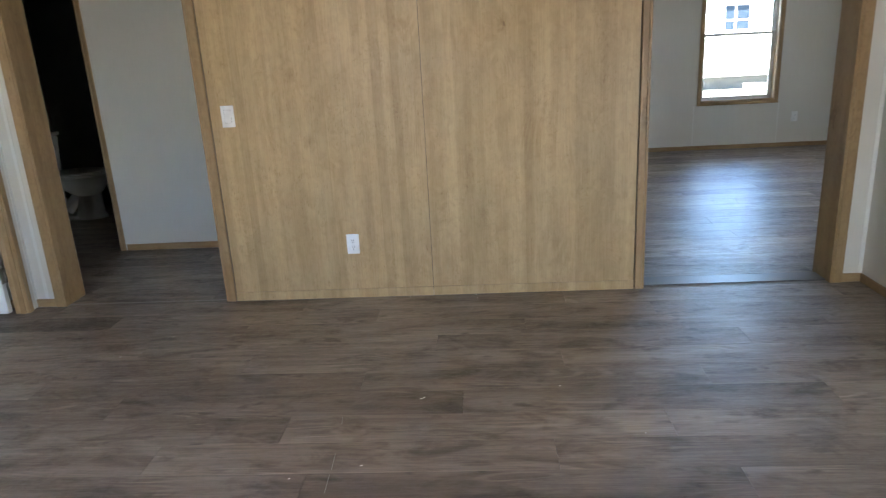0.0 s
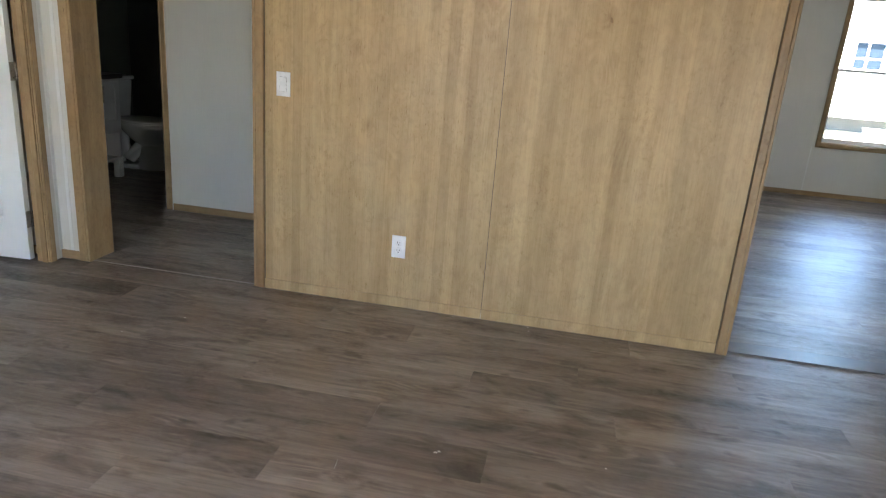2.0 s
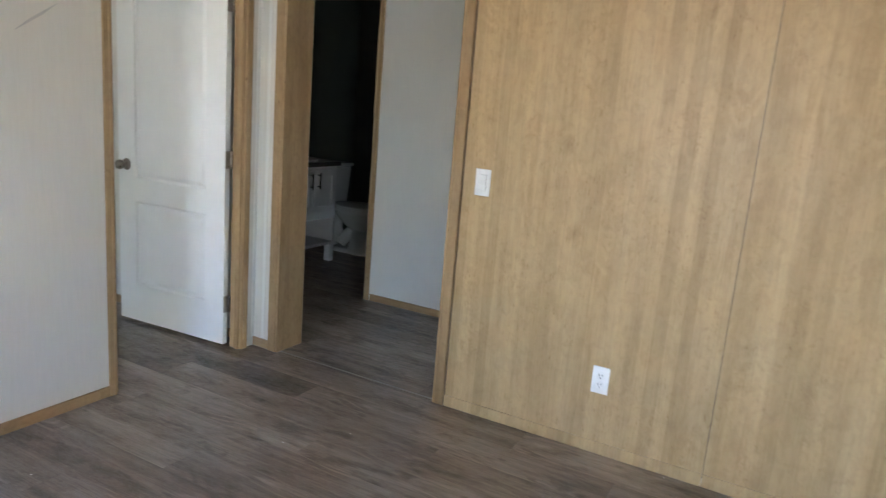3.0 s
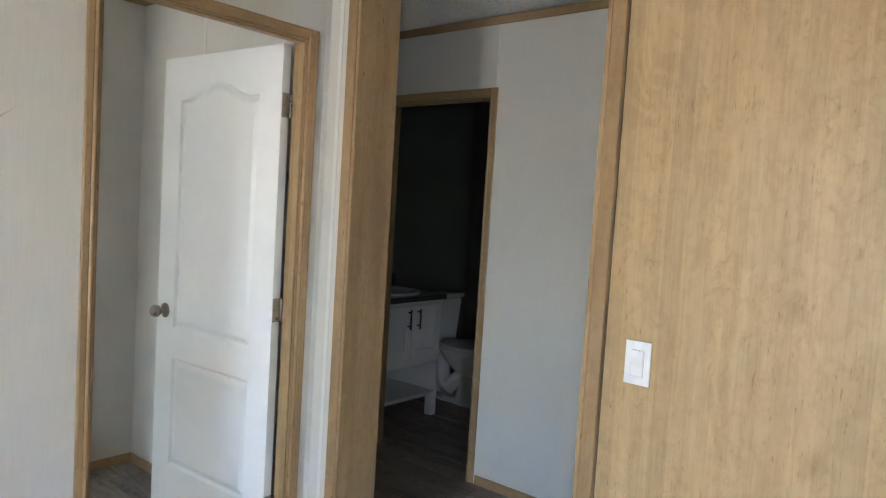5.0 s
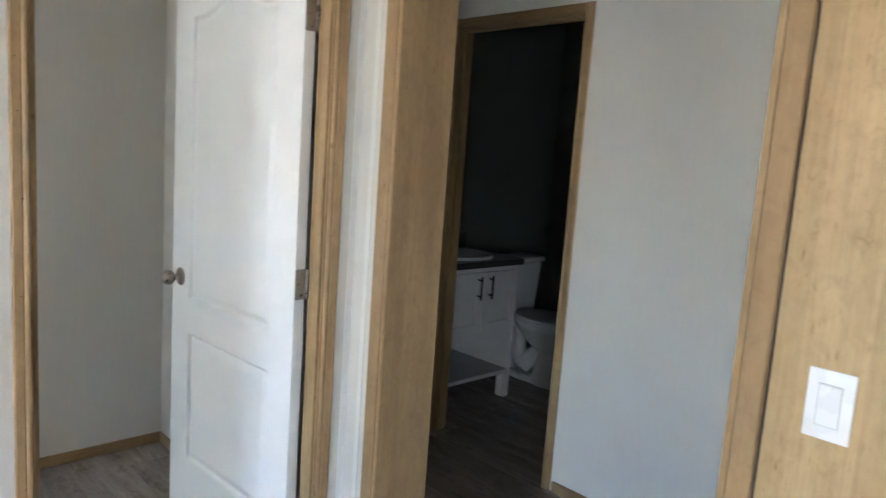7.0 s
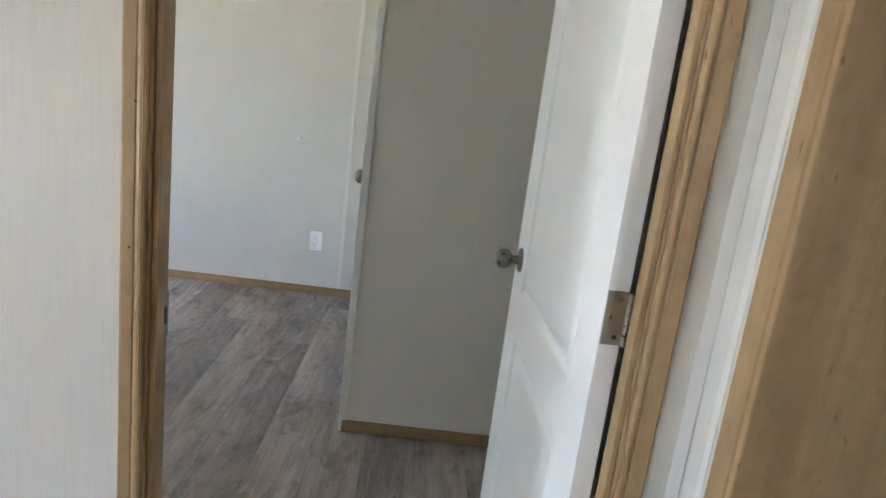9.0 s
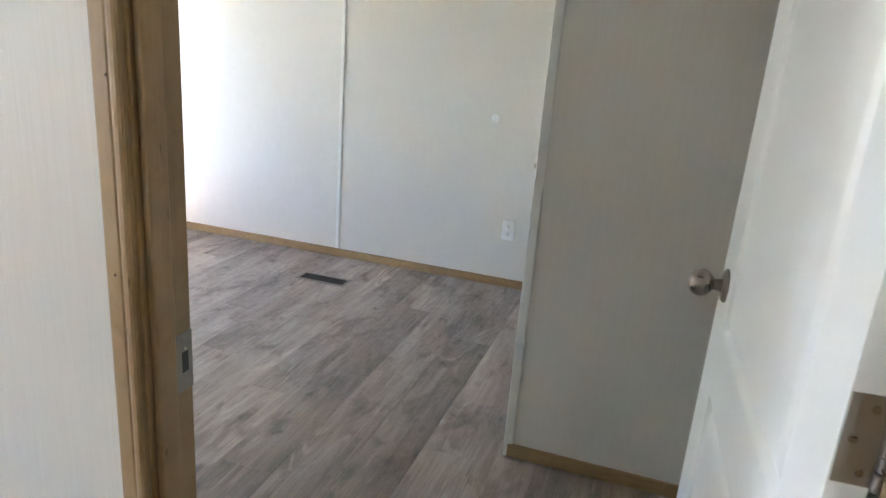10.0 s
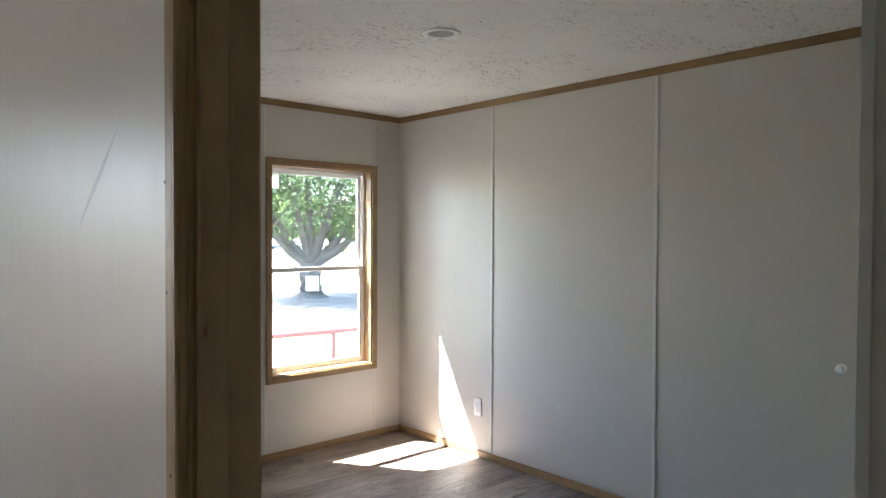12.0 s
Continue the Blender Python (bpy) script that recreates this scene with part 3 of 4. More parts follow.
part("strip", boxed(OR0 + 0.014, OR1 - 0.014, 0.045, 0.172, 0.0, 0.007, r=0.002), THRESH, strip)
strip = thing("threshold_west", "thin dull seam strip across the doorway floor", "threshold", kind="structure")
part("strip", boxed(OL0 + 0.014, OL1 - 0.014, 0.030, 0.037, 0.0, 0.003), SEAM_GREY, strip)


# ---- doors ----
def moulding(axis, u0, u1, v0, v1, z0, z1):
    """An upright casing with a round bead along its u0 edge, a small quirk and a flat face; v0 lies on the wall."""
    d, t = (1 if u1 > u0 else -1), v1 - v0
    w = abs(u1 - u0)
    prof = [(0, 0), (0, 0.62), (0.0015, 0.86), (0.0045, 1.0), (0.0085, 1.0), (0.0115, 0.86), (0.0130, 0.74), (0.0145, 0.70), (0.0165, 0.78),
            (w - 0.004, 0.80), (w - 0.001, 0.66), (w, 0.45), (w, 0)]
    bm = bmesh.new()
    rings = []
    for z in (z0, z1):
        pts = [(u0 + d * u, v0 + t * k) for u, k in prof]
        rings.append([bm.verts.new((v, u, z) if axis == "y" else (u, v, z)) for u, v in pts])
    n = len(prof)
    for i in range(n):
        bm.faces.new((rings[0][i], rings[0][(i + 1) % n], rings[1][(i + 1) % n], rings[1][i]))
    bm.faces.new(rings[0][::-1])
    bm.faces.new(rings[1])
    return bm


def door_set(name, axis, at, span, depth, head, cas=0.042, stop=True, reveal=0.004, hinge_cas=None):
    """Lining, stops and casing of a door; axis: the way the wall runs; at: its two faces."""
    root = thing(name, "maple-toned wooden door frame with stop and casing", "door frame", kind="structure")

    def b(u0, u1, v0, v1, z0, z1, r=0.002):
        return boxed(v0, v1, u0, u1, z0, z1, r=r) if axis == "y" else boxed(u0, u1, v0, v1, z0, z1, r=r)
    a0, a1 = span
    v0, v1 = at
    t = 0.013
    ZM, HM = TRIM_Z, (TRIM_Y if axis == "y" else TRIM_X)
    part("jamb", b(a0 - t, a0, v0 - 0.002, v1 + 0.002, 0, head), ZM, root)
    part("jamb", b(a1, a1 + t, v0 - 0.002, v1 + 0.002, 0, head), ZM, root)
    part("head_jamb", b(a0 - t, a1 + t, v0 - 0.002, v1 + 0.002, head, head + t), HM, root)
    for w0, w1, g in ((v1 + 0.002, v1 + 0.013, 0.004), (v0 - 0.013, v0 - 0.002, reveal)):
        wall_v, face_v = (w0, w1) if w0 > v0 else (w1, w0 - 0.001)
        part("casing", moulding(axis, a0 - g, a0 - g - cas, wall_v, face_v, 0, head + g + cas), ZM, root)
        part("casing", moulding(axis, a1 + g, a1 + g + (hinge_cas or cas), wall_v, face_v, 0, head + g + cas), ZM, root)
        part("head_casing", b(a0 - g, a1 + g, w0, w1, head + g, head + g + cas, 0.004), HM, root)
    if stop:
        s0, s1 = depth
        part("door_stop", b(a0, a0 + 0.010, s0, s1, 0, head, 0.002), ZM, root)
        part("door_stop", b(a1 - 0.010, a1, s0, s1, 0, head, 0.002), ZM, root)
        part("door_stop", b(a0 + 0.010, a1 - 0.010, s0, s1, head - 0.010, head, 0.002), HM, root)
    return root


frame_bed = door_set("door_frame_bedroom", "y", (XLB, XL), (DOOR_Y0 + 0.013, DOOR_Y1 - 0.013), (XL - 0.034, XL - 0.004), DOOR_Z - 0.013, cas=0.036, reveal=0.018, hinge_cas=0.043)
frame_bath = door_set("door_frame_bathroom", "x", (YH, YH + 0.085), (BX0 + 0.013, BX1 - 0.013), (YH + 0.035, YH + 0.06), BZ - 0.013)
frame_clo = door_set("door_frame_closet", "x", (YC, YC + 0.08), (-3.417, -2.713), (YC + 0.045, YC + 0.07), 1.959)

# strike plate in the bedroom door's latch jamb
yj = DOOR_Y0 + 0.013
strike = part("strike_plate", boxed(XLB - 0.001, XLB + 0.027, yj, yj + 0.0016, 0.887, 0.961, r=0.0005), NICKEL, frame_bed, "small nickel strike plate")
part("latch_hole", boxed(XLB + 0.007, XLB + 0.018, yj + 0.0016, yj + 0.002, 0.911, 0.937), SLOT, strike)
for z in (0.895, 0.953):
    part("screw", lathe(bmesh.new(), (XLB + 0.013, yj + 0.0014, z), (0, 1, 0), [(0, 0.004), (0.0008, 0.0036), (0.0010, 0.0015)], 12), NICKEL, strike)


def door_leaf_mesh(w, h, t, step=0.0048):
    """A moulded two-panel slab, x from 0 to w, y from 0 to t, arched upper panel on both faces."""
    bm = bmesh.new()
    nx, nz = int(w / step), int(h / step)
    s = 0.125

    def sink(u, z):
        a = abs(u - w / 2) / (w / 2 - s)
        rise = 0.062 * (0.5 + 0.5 * math.cos(math.pi * min(1.0, a / 0.82)))
        d_up = min(u - s, w - s - u, z - 0.815, (h - 0.178 + rise) - z)
        d_lo = min(u - s, w - s - u, z - 0.215, 0.685 - z)
        d = max(d_up, d_lo)
        if d <= 0:
            return 0.0
        if d < 0.008:
            return 0.0095 * d / 0.008
        if d < 0.014:
            return 0.0095
        if d < 0.034:
            return 0.0095 - 0.0080 * (d - 0.014) / 0.020
        return 0.0015
    faces = []
    for y, sgn in ((0.0, 1), (t, -1)):
        grid = [[bm.verts.new((w * i / nx, y + sgn * sink(w * i / nx, h * k / nz), h * k / nz)) for k in range(nz + 1)] for i in range(nx + 1)]
        for i in range(nx):
            for k in range(nz):
                bm.faces.new((grid[i][k], grid[i + 1][k], grid[i + 1][k + 1], grid[i][k + 1]))
        faces.append(grid)
    f, g = faces
    for i in range(nx):
        bm.faces.new((f[i][0], f[i + 1][0], g[i + 1][0], g[i][0]))
        bm.faces.new((f[i][nz], f[i + 1][nz], g[i + 1][nz], g[i][nz]))
    for k in range(nz):
        bm.faces.new((f[0][k], f[0][k + 1], g[0][k + 1], g[0][k]))
        bm.faces.new((f[nx][k], f[nx][k + 1], g[nx][k + 1], g[nx][k]))
    return bm


def knob(parent, x, y, z, way):
    """A round knob with its rose, standing off a face along +y or -y."""
    k = part("knob", lathe(bmesh.new(), (x, y, z), (0, way, 0), [(0.006, 0.0135), (0.014, 0.0115), (0.022, 0.0105), (0.0245, 0.012), (0.027, 0.0165), (0.031, 0.0213), (0.036, 0.0248), (0.042, 0.0266), (0.048, 0.0268), (0.054, 0.0255), (0.060, 0.0222), (0.0645, 0.0172), (0.067, 0.0110), (0.068, 0.004)], 28), NICKEL, parent, "round brushed nickel knob", True)
    part("rose", lathe(bmesh.new(), (x, y, z), (0, way, 0), [(0.0, 0.0325), (0.003, 0.0325), (0.007, 0.027), (0.0085, 0.012)], 28), NICKEL, k, smooth=True)
    return k


# bedroom door: hung on the wall side, swung into the bedroom
LEAF_W, LEAF_H, LEAF_T = 0.768, 1.964, 0.035
door_bed = thing("door_bedroom", "white moulded two-panel door standing open into the bedroom", "door", (-1.224, -0.090, 0.018), 183.2, kind="structure")
part("door_leaf", door_leaf_mesh(LEAF_W, LEAF_H, LEAF_T), DOOR_WHITE, door_bed, "white painted moulded slab", True)
knob(door_bed, LEAF_W - 0.062, LEAF_T, 0.884, 1)
knob(door_bed, LEAF_W - 0.062, 0.0, 0.884, -1)
for z in (0.219, 0.980, 1.743):
    hinge = part("hinge", boxed(-0.0022, 0.0, -0.002, 0.0335, z - 0.045, z + 0.045), HINGE, door_bed, "brushed nickel butt hinge")
    for k in range(5):
        zz = z - 0.045 + 0.018 * k
        part("knuckle", tube(bmesh.new(), (-0.006, -0.004, zz + 0.0006), (-0.006, -0.004, zz + 0.0174), 0.0058, n=14), NICKEL, hinge, smooth=True)
    for dz, dy in ((-0.032, 0.012), (0.0, 0.024), (0.032, 0.012)):
        part("screw", lathe(bmesh.new(), (-0.0022, dy, z + dz), (-1, 0, 0), [(0, 0.0042), (0.0007, 0.0038), (0.0009, 0.0014)], 12), NICKEL, hinge)

# closet door in the closet front, closed
door_clo = thing("door_closet", "white moulded two-panel closet door, closed", "door", (-2.716, YC + 0.037, 0.018), 180, kind="structure")
part("door_leaf", door_leaf_mesh(0.698, LEAF_H - 0.004, LEAF_T, 0.009), DOOR_WHITE, door_clo, "white painted moulded slab", True)
knob(door_clo, 0.070, LEAF_T, 0.925, 1)


# ---- windows ----
def window(name, x0, x1, z0, z1, inner, out, mid, label, with_glass=True):
    """A single-hung window: wood casing and returns inside, white vinyl sashes near the outer face. out: +1 north, -1 south."""
    root = thing(name, label, "window", kind="structure")

    def b(xa, xb, ya, yb, za, zb, r=0.002):
        ya, yb = sorted((inner + out * ya, inner + out * yb))
        return boxed(xa, xb, ya, yb, za, zb, r=r)
    c, t = 0.040, 0.010
    part("casing", b(x0 - c, x0 + 0.002, -0.013, -0.001, z0 - c, z1 + c, 0.003), TRIM_Z, root)
    part("casing", b(x1 - 0.002, x1 + c, -0.013, -0.001, z0 - c, z1 + c, 0.003), TRIM_Z, root)
    part("casing", b(x0 + 0.002, x1 - 0.002, -0.013, -0.001, z1 - 0.002, z1 + c, 0.003), TRIM_X, root)
    part("window_sill", b(x0 + 0.002, x1 - 0.002, -0.013, -0.001, z0 - c, z0 + 0.002, 0.003), TRIM_X, root)
    part("reveal", b(x0, x0 + t, 0.0, 0.085, z0, z1), TRIM_Z, root)
    part("reveal", b(x1 - t, x1, 0.0, 0.085, z0, z1), TRIM_Z, root)
    part("reveal", b(x0 + t, x1 - t, 0.0, 0.085, z1 - t, z1), TRIM_X, root)
    part("reveal", b(x0 + t, x1 - t, 0.0, 0.085, z0, z0 + t), TRIM_X, root)
    fr = part("window_frame", b(x0, x0 + 0.026, 0.085, 0.138, z0, z1), VINYL_WHITE, root, "white vinyl frame")
    part("stile", b(x1 - 0.026, x1, 0.085, 0.138, z0, z1), VINYL_WHITE, fr)
    part("rail", b(x0 + 0.026, x1 - 0.026, 0.085, 0.138, z1 - 0.026, z1), VINYL_WHITE, fr)
    part("rail", b(x0 + 0.026, x1 - 0.026, 0.085, 0.138, z0, z0 + 0.026), VINYL_WHITE, fr)
    a, d = x0 + 0.026, x1 - 0.026
    for nm, lo, hi, ya, yb in (("lower_sash", z0 + 0.026, mid + 0.016, 0.090, 0.108), ("upper_sash", mid - 0.016, z1 - 0.026, 0.112, 0.130)):
        sash = part(nm, b(a, a + 0.024, ya, yb, lo, hi, 0.001), VINYL_WHITE, root, "white vinyl sash")
        part("stile", b(d - 0.024, d, ya, yb, lo, hi, 0.001), VINYL_WHITE, sash)
        part("rail", b(a + 0.024, d - 0.024, ya, yb, hi - 0.026, hi, 0.001), VINYL_WHITE, sash)
        part("rail", b(a + 0.024, d - 0.024, ya, yb, lo, lo + 0.024, 0.001), VINYL_WHITE, sash)
        if with_glass:
            pane = part("pane", b(a + 0.02, d - 0.02, ya + 0.007, ya + 0.011, lo + 0.02, hi - 0.02, 0.0), GLASS, sash, "clear window pane")
            pane.visible_shadow = False
    for fx in (0.30, 0.72):
        part("sash_lock", b(x0 + fx * (x1 - x0) - 0.012, x0 + fx * (x1 - x0) + 0.012, 0.080, 0.092, mid + 0.012, mid + 0.026), VINYL_WHITE, root)
    return root


win_bed = window("window_1", WX0, WX1, WZ0, WZ1, YS, -1, 1.246, "single-hung white vinyl window in a maple-toned wood casing")
part("sticker", boxed(-3.193, -3.128, YS - 0.1185, YS - 0.1180, 1.803, 1.915), STICKER, win_bed, "white paper sticker on the glass")
win_north = window("window_2", NX0, NX1, NZ0, NZ1, YF, 1, 1.275, "single-hung white vinyl window in a maple-toned wood casing")
# frames for the added openings, all out of view
for i, (a, b, lo, hi) in enumerate(UNSEEN_WINDOWS[1:]):
    window("window_%d" % (3 + i), a, b, lo, hi, YS, -1, 1.25, "unseen white vinyl window added to let light in", False)


# ---- wall plates ----
def outlet(at, turn, label):
    """A duplex outlet with its plate, facing -y before it is turned."""
    o = thing("wall_outlet", label, "outlet", at, turn, group="wall outlets")
    part("cover_plate", boxed(-0.035, 0.035, -0.0065, 0.0, -0.0572, 0.0572, r=0.0025), PLASTIC, o, smooth=True)
    for dz in (-0.0195, 0.0195):
        bm = bmesh.new()
        lathe(bm, (0, -0.006, dz), (0, -1, 0), [(0, 0.0172), (0.002, 0.0168), (0.0026, 0.0150)], 28)
        face = part("socket", bm, PLASTIC, o, smooth=True)
        for dx, hh in ((-0.0063, 0.0042), (0.0063, 0.0034)):
            part("slot", boxed(dx - 0.0011, dx + 0.0011, -0.0092, -0.0085, dz + 0.0035 - hh, dz + 0.0035 + hh), SLOT, face)
        part("ground_hole", tube(bmesh.new(), (0, -0.0085, dz - 0.0085), (0, -0.0092, dz - 0.0085), 0.0026, n=12), SLOT, face)
    part("screw", lathe(bmesh.new(), (0, -0.0062, 0), (0, -1, 0), [(0, 0.0034), (0.0010, 0.0030), (0.0014, 0.001)], 12), PLASTIC, o)
    return o


outlet((0.765, YM - 0.006, 0.318), 0, "white duplex outlet on the oak-print accent wall")
outlet((XB, -1.060, 0.327), 90, "white duplex outlet on the greige bedroom wall")
outlet((XB, -3.403, 0.333), 90, "white duplex outlet on the bedroom wall beside the window corner")
outlet((5.086, YF, 0.341), 0, "white duplex outlet below the window wall's panels")

sw = thing("light_switch", "white rocker light switch on the oak-print accent wall", "light switch", (0.156, YM - 0.006, 1.050))
part("cover_plate", boxed(-0.035, 0.035, -0.0065, 0.0, -0.0572, 0.0572, r=0.0025), PLASTIC, sw, smooth=True)
part("gap", boxed(-0.0173, 0.0173, -0.0069, -0.0062, -0.0343, 0.0343), SLOT, sw)
part("bezel", boxed(-0.0168, 0.0168, -0.0079, -0.0062, -0.0338, 0.0338, r=0.0005), PLASTIC, sw)
rocker = bmesh.new()
box(rocker, -0.0155, 0.0155, -0.0115, -0.007, -0.0325, 0.0325)
for v in rocker.verts:
    if v.co.y < -0.009 and v.co.z < 0:
        v.co.y = -0.0082
part("rocker", rocker, PLASTIC, sw)

# wall bumper in the bedroom
bumper = thing("wall_bumper", "small clear round door bumper on the bedroom wall", "door stop", (XB, -1.192, 0.916))
part("base", lathe(bmesh.new(), (0, 0, 0), (1, 0, 0), [(0, 0.022), (0.003, 0.022), (0.005, 0.017)], 24), PLASTIC, bumper, smooth=True)
part("dome", lathe(bmesh.new(), (0.005, 0, 0), (1, 0, 0), [(0, 0.011), (0.012, 0.011), (0.018, 0.0155), (0.027, 0.0155), (0.032, 0.009)], 24), PLASTIC, bumper, smooth=True)

# scuff on the west wall and nail heads along the casing
SCUFF = plain("grey_scuff", (0.47, 0.46, 0.44), 0.45, vary=0.1)
NAIL = plain("nail_fill", (0.10, 0.065, 0.035), 0.6)
sc = bmesh.new()
pts = [(-1.181, 1.498), (-1.129, 1.536), (-1.082, 1.567), (-1.023, 1.610)]
lo = [sc.verts.new((XL + 0.0006, y, z - w)) for (y, z), w in zip(pts, (0.0015, 0.0058, 0.0064, 0.0012))]
hi = [sc.verts.new((XL + 0.0006, y, z + w)) for (y, z), w in zip(pts, (0.0015, 0.0058, 0.0064, 0.0012))]
for i in range(3):
    sc.faces.new((lo[i], lo[i + 1], hi[i + 1], hi[i]))
part("scuff", sc, SCUFF, wall_west, "faint grey scuff on the wall")
for z in (0.30, 0.62, 1.049, 1.253, 1.43, 1.537, 1.80):
    part("nail", lathe(bmesh.new(), (XL + 0.0128, DOOR_Y0 - 0.012 - 0.006 * math.sin(9 * z), z), (1, 0, 0), [(0, 0.0018), (0.0005, 0.0014)], 8), NAIL, frame_bed)

# white flecks left on the floor along the accent wall
rnd = random.Random(21)
fl = bmesh.new()
for x, y in [(1.07, -0.012), (1.44, -0.01), (1.45, -0.055), (1.22, -1.17), (1.05, -1.62), (2.05, -1.45)] + [(rnd.uniform(-0.8, 2.4), rnd.uniform(-2.2, -0.03)) for _ in range(6)]:
    r = rnd.uniform(0.0018, 0.0042)
    box(fl, x - r, x + r * rnd.uniform(0.6, 2.5), y - r * 0.6, y + r * 0.6, 0.0002, 0.0018)
solid("paint_flecks", fl, PAPER, "tiny white flecks of debris on the plank floor", "debris", "stuff")

# floor register
vent = thing("floor_vent", "brown metal floor register with slats set in the planks", "floor vent", (-3.743, -1.962, 0.0))
part("frame", boxed(-0.056, 0.056, 0.128, 0.146, 0.0, 0.005, r=0.0015), VENT_RIM, vent)
part("frame", boxed(-0.056, 0.056, -0.146, -0.128, 0.0, 0.005, r=0.0015), VENT_RIM, vent)
part("frame", boxed(-0.056, -0.040, -0.128, 0.128, 0.0, 0.005, r=0.0015), VENT_RIM, vent)
part("frame", boxed(0.040, 0.056, -0.128, 0.128, 0.0, 0.005, r=0.0015), VENT_RIM, vent)
part("duct", boxed(-0.040, 0.040, -0.128, 0.128, 0.0002, 0.0012), SLOT, vent)
for i in range(20):
    y = -0.122 + i * 0.0128
    part("slat", boxed(-0.040, 0.040, y - 0.0016, y + 0.0016, 0.001, 0.0042), VENT_METAL, vent)

# recessed lamp
down = thing("recessed_light", "round white recessed ceiling light, switched off", "ceiling light", (-2.912, -2.415, CZ))
ring = bmesh.new()
prof = [(0.0, 0.082), (-0.006, 0.083), (-0.009, 0.078), (-0.008, 0.064), (-0.001, 0.058)]
rings = [[ring.verts.new((r * math.cos(2 * math.pi * i / 40), r * math.sin(2 * math.pi * i / 40), z)) for i in range(40)] for z, r in prof]
for lo, hi in zip(rings, rings[1:]):
    for i in range(40):
        ring.faces.new((lo[i], lo[(i + 1) % 40], hi[(i + 1) % 40], hi[i]))
part("trim_ring", ring, PLASTIC, down, smooth=True)
part("lens", lathe(bmesh.new(), (0, 0, -0.0005), (0, 0, -1), [(0, 0.057), (0.0008, 0.057)], 40), LED, down)


# ---- bathroom ----
VX, VY0, VY1, VD = -2.078, 1.285, 1.900, 0.475
van = thing("bathroom_vanity", "white painted vanity cabinet with two doors and an open lower shelf", "vanity cabinet", (VX - VD, VY0, 0))
W = VY1 - VY0
part("side_panel", boxed(0, VD, 0.0, 0.022, 0.12, 0.80, r=0.002), VANITY, van)
part("side_panel", boxed(0, VD, W - 0.022, W, 0.12, 0.80, r=0.002), VANITY, van)
part("back_panel", boxed(0, 0.012, 0.022, W - 0.022, 0.15, 0.80), VANITY, van)
part("cabinet_floor", boxed(0.012, VD - 0.02, 0.022, W - 0.022, 0.395, 0.415), VANITY, van)
part("apron", boxed(VD - 0.02, VD, 0.022, W - 0.022, 0.37, 0.43, r=0.002), VANITY, van)
part("top_rail", boxed(VD - 0.02, VD, 0.022, W - 0.022, 0.775, 0.80), VANITY, van)
part("shelf", boxed(0.012, VD, 0.022, W - 0.022, 0.145, 0.168, r=0.002), VANITY, van)
for y in (0.0, W - 0.055):
    for x in (0.01, VD - 0.055):
        part("leg", boxed(x, x + 0.055, y, y + 0.055, 0, 0.146, r=0.003), VANITY, van)
for a, b, hy in ((0.026, W / 2 - 0.002, W / 2 - 0.045), (W / 2 + 0.002, W - 0.026, W / 2 + 0.045)):
    d = part("cabinet_door", boxed(VD, VD + 0.012, a, b, 0.432, 0.772), VANITY, van)
    for lim in ((a, a + 0.05, 0.432, 0.772), (b - 0.05, b, 0.432, 0.772), (a + 0.05, b - 0.05, 0.432, 0.482), (a + 0.05, b - 0.05, 0.722, 0.772)):
        part("door_rail", boxed(VD + 0.012, VD + 0.020, *lim, r=0.0015), VANITY, d)
    h = part("handle", tube(bmesh.new(), (VD + 0.048, hy, 0.625), (VD + 0.048, hy, 0.755), 0.006, n=12), BLACK_METAL, d, "black bar handle", True)
    for z in (0.645, 0.735):
        part("post", tube(bmesh.new(), (VD + 0.018, hy, z), (VD + 0.048, hy, z), 0.005, n=10), BLACK_METAL, h)
ct = thing("vanity_top", "dark laminate counter top with a low backsplash", "counter top", (VX - VD, VY0, 0.80))
part("slab", boxed(0, VD + 0.03, -0.015, W + 0.015, 0.0, 0.035, r=0.004), COUNTER, ct)
part("backsplash", boxed(0, 0.02, -0.015, W + 0.015, 0.035, 0.13, r=0.003), COUNTER, ct)
sink = thing("bathroom_sink", "white oval drop-in basin in the dark counter", "sink", (VX - 0.20, (VY0 + VY1) / 2, 0.835))


def oval(bm, rows, n=36):
    """Rings of (z, half-length x, half-length y, shift x) joined into a skin."""
    rr = [[bm.verts.new((sx + a * math.cos(2 * math.pi * i / n), b * math.sin(2 * math.pi * i / n), z)) for i in range(n)] for z, a, b, sx in rows]
    for lo, hi in zip(rr, rr[1:]):
        for i in range(n):
            bm.faces.new((lo[i], lo[(i + 1) % n], hi[(i + 1) % n], hi[i]))
    bm.faces.new(rr[0][::-1])
    bm.faces.new(rr[-1])
    return bm


part("basin", oval(bmesh.new(), [(0.0, 0.185, 0.225, 0), (0.014, 0.182, 0.222, 0), (0.018, 0.170, 0.21, 0), (0.014, 0.158, 0.198, 0), (0.008, 0.13, 0.17, 0), (0.004, 0.07, 0.1, 0), (0.003, 0.02, 0.02, 0)]), CERAMIC, sink, smooth=True)
tap = part("faucet", tube(bmesh.new(), (-0.14, 0, 0.012), (-0.14, 0, 0.11), 0.014, 0.012), NICKEL, sink, "nickel faucet", True)
part("spout", tube(bmesh.new(), (-0.14, 0, 0.10), (-0.03, 0, 0.085), 0.011, 0.010), NICKEL, tap, smooth=True)
mir = thing("wall_mirror", "dark wood framed mirror above the vanity", "mirror", (-2.570, VY0 + 0.31, 1.0))
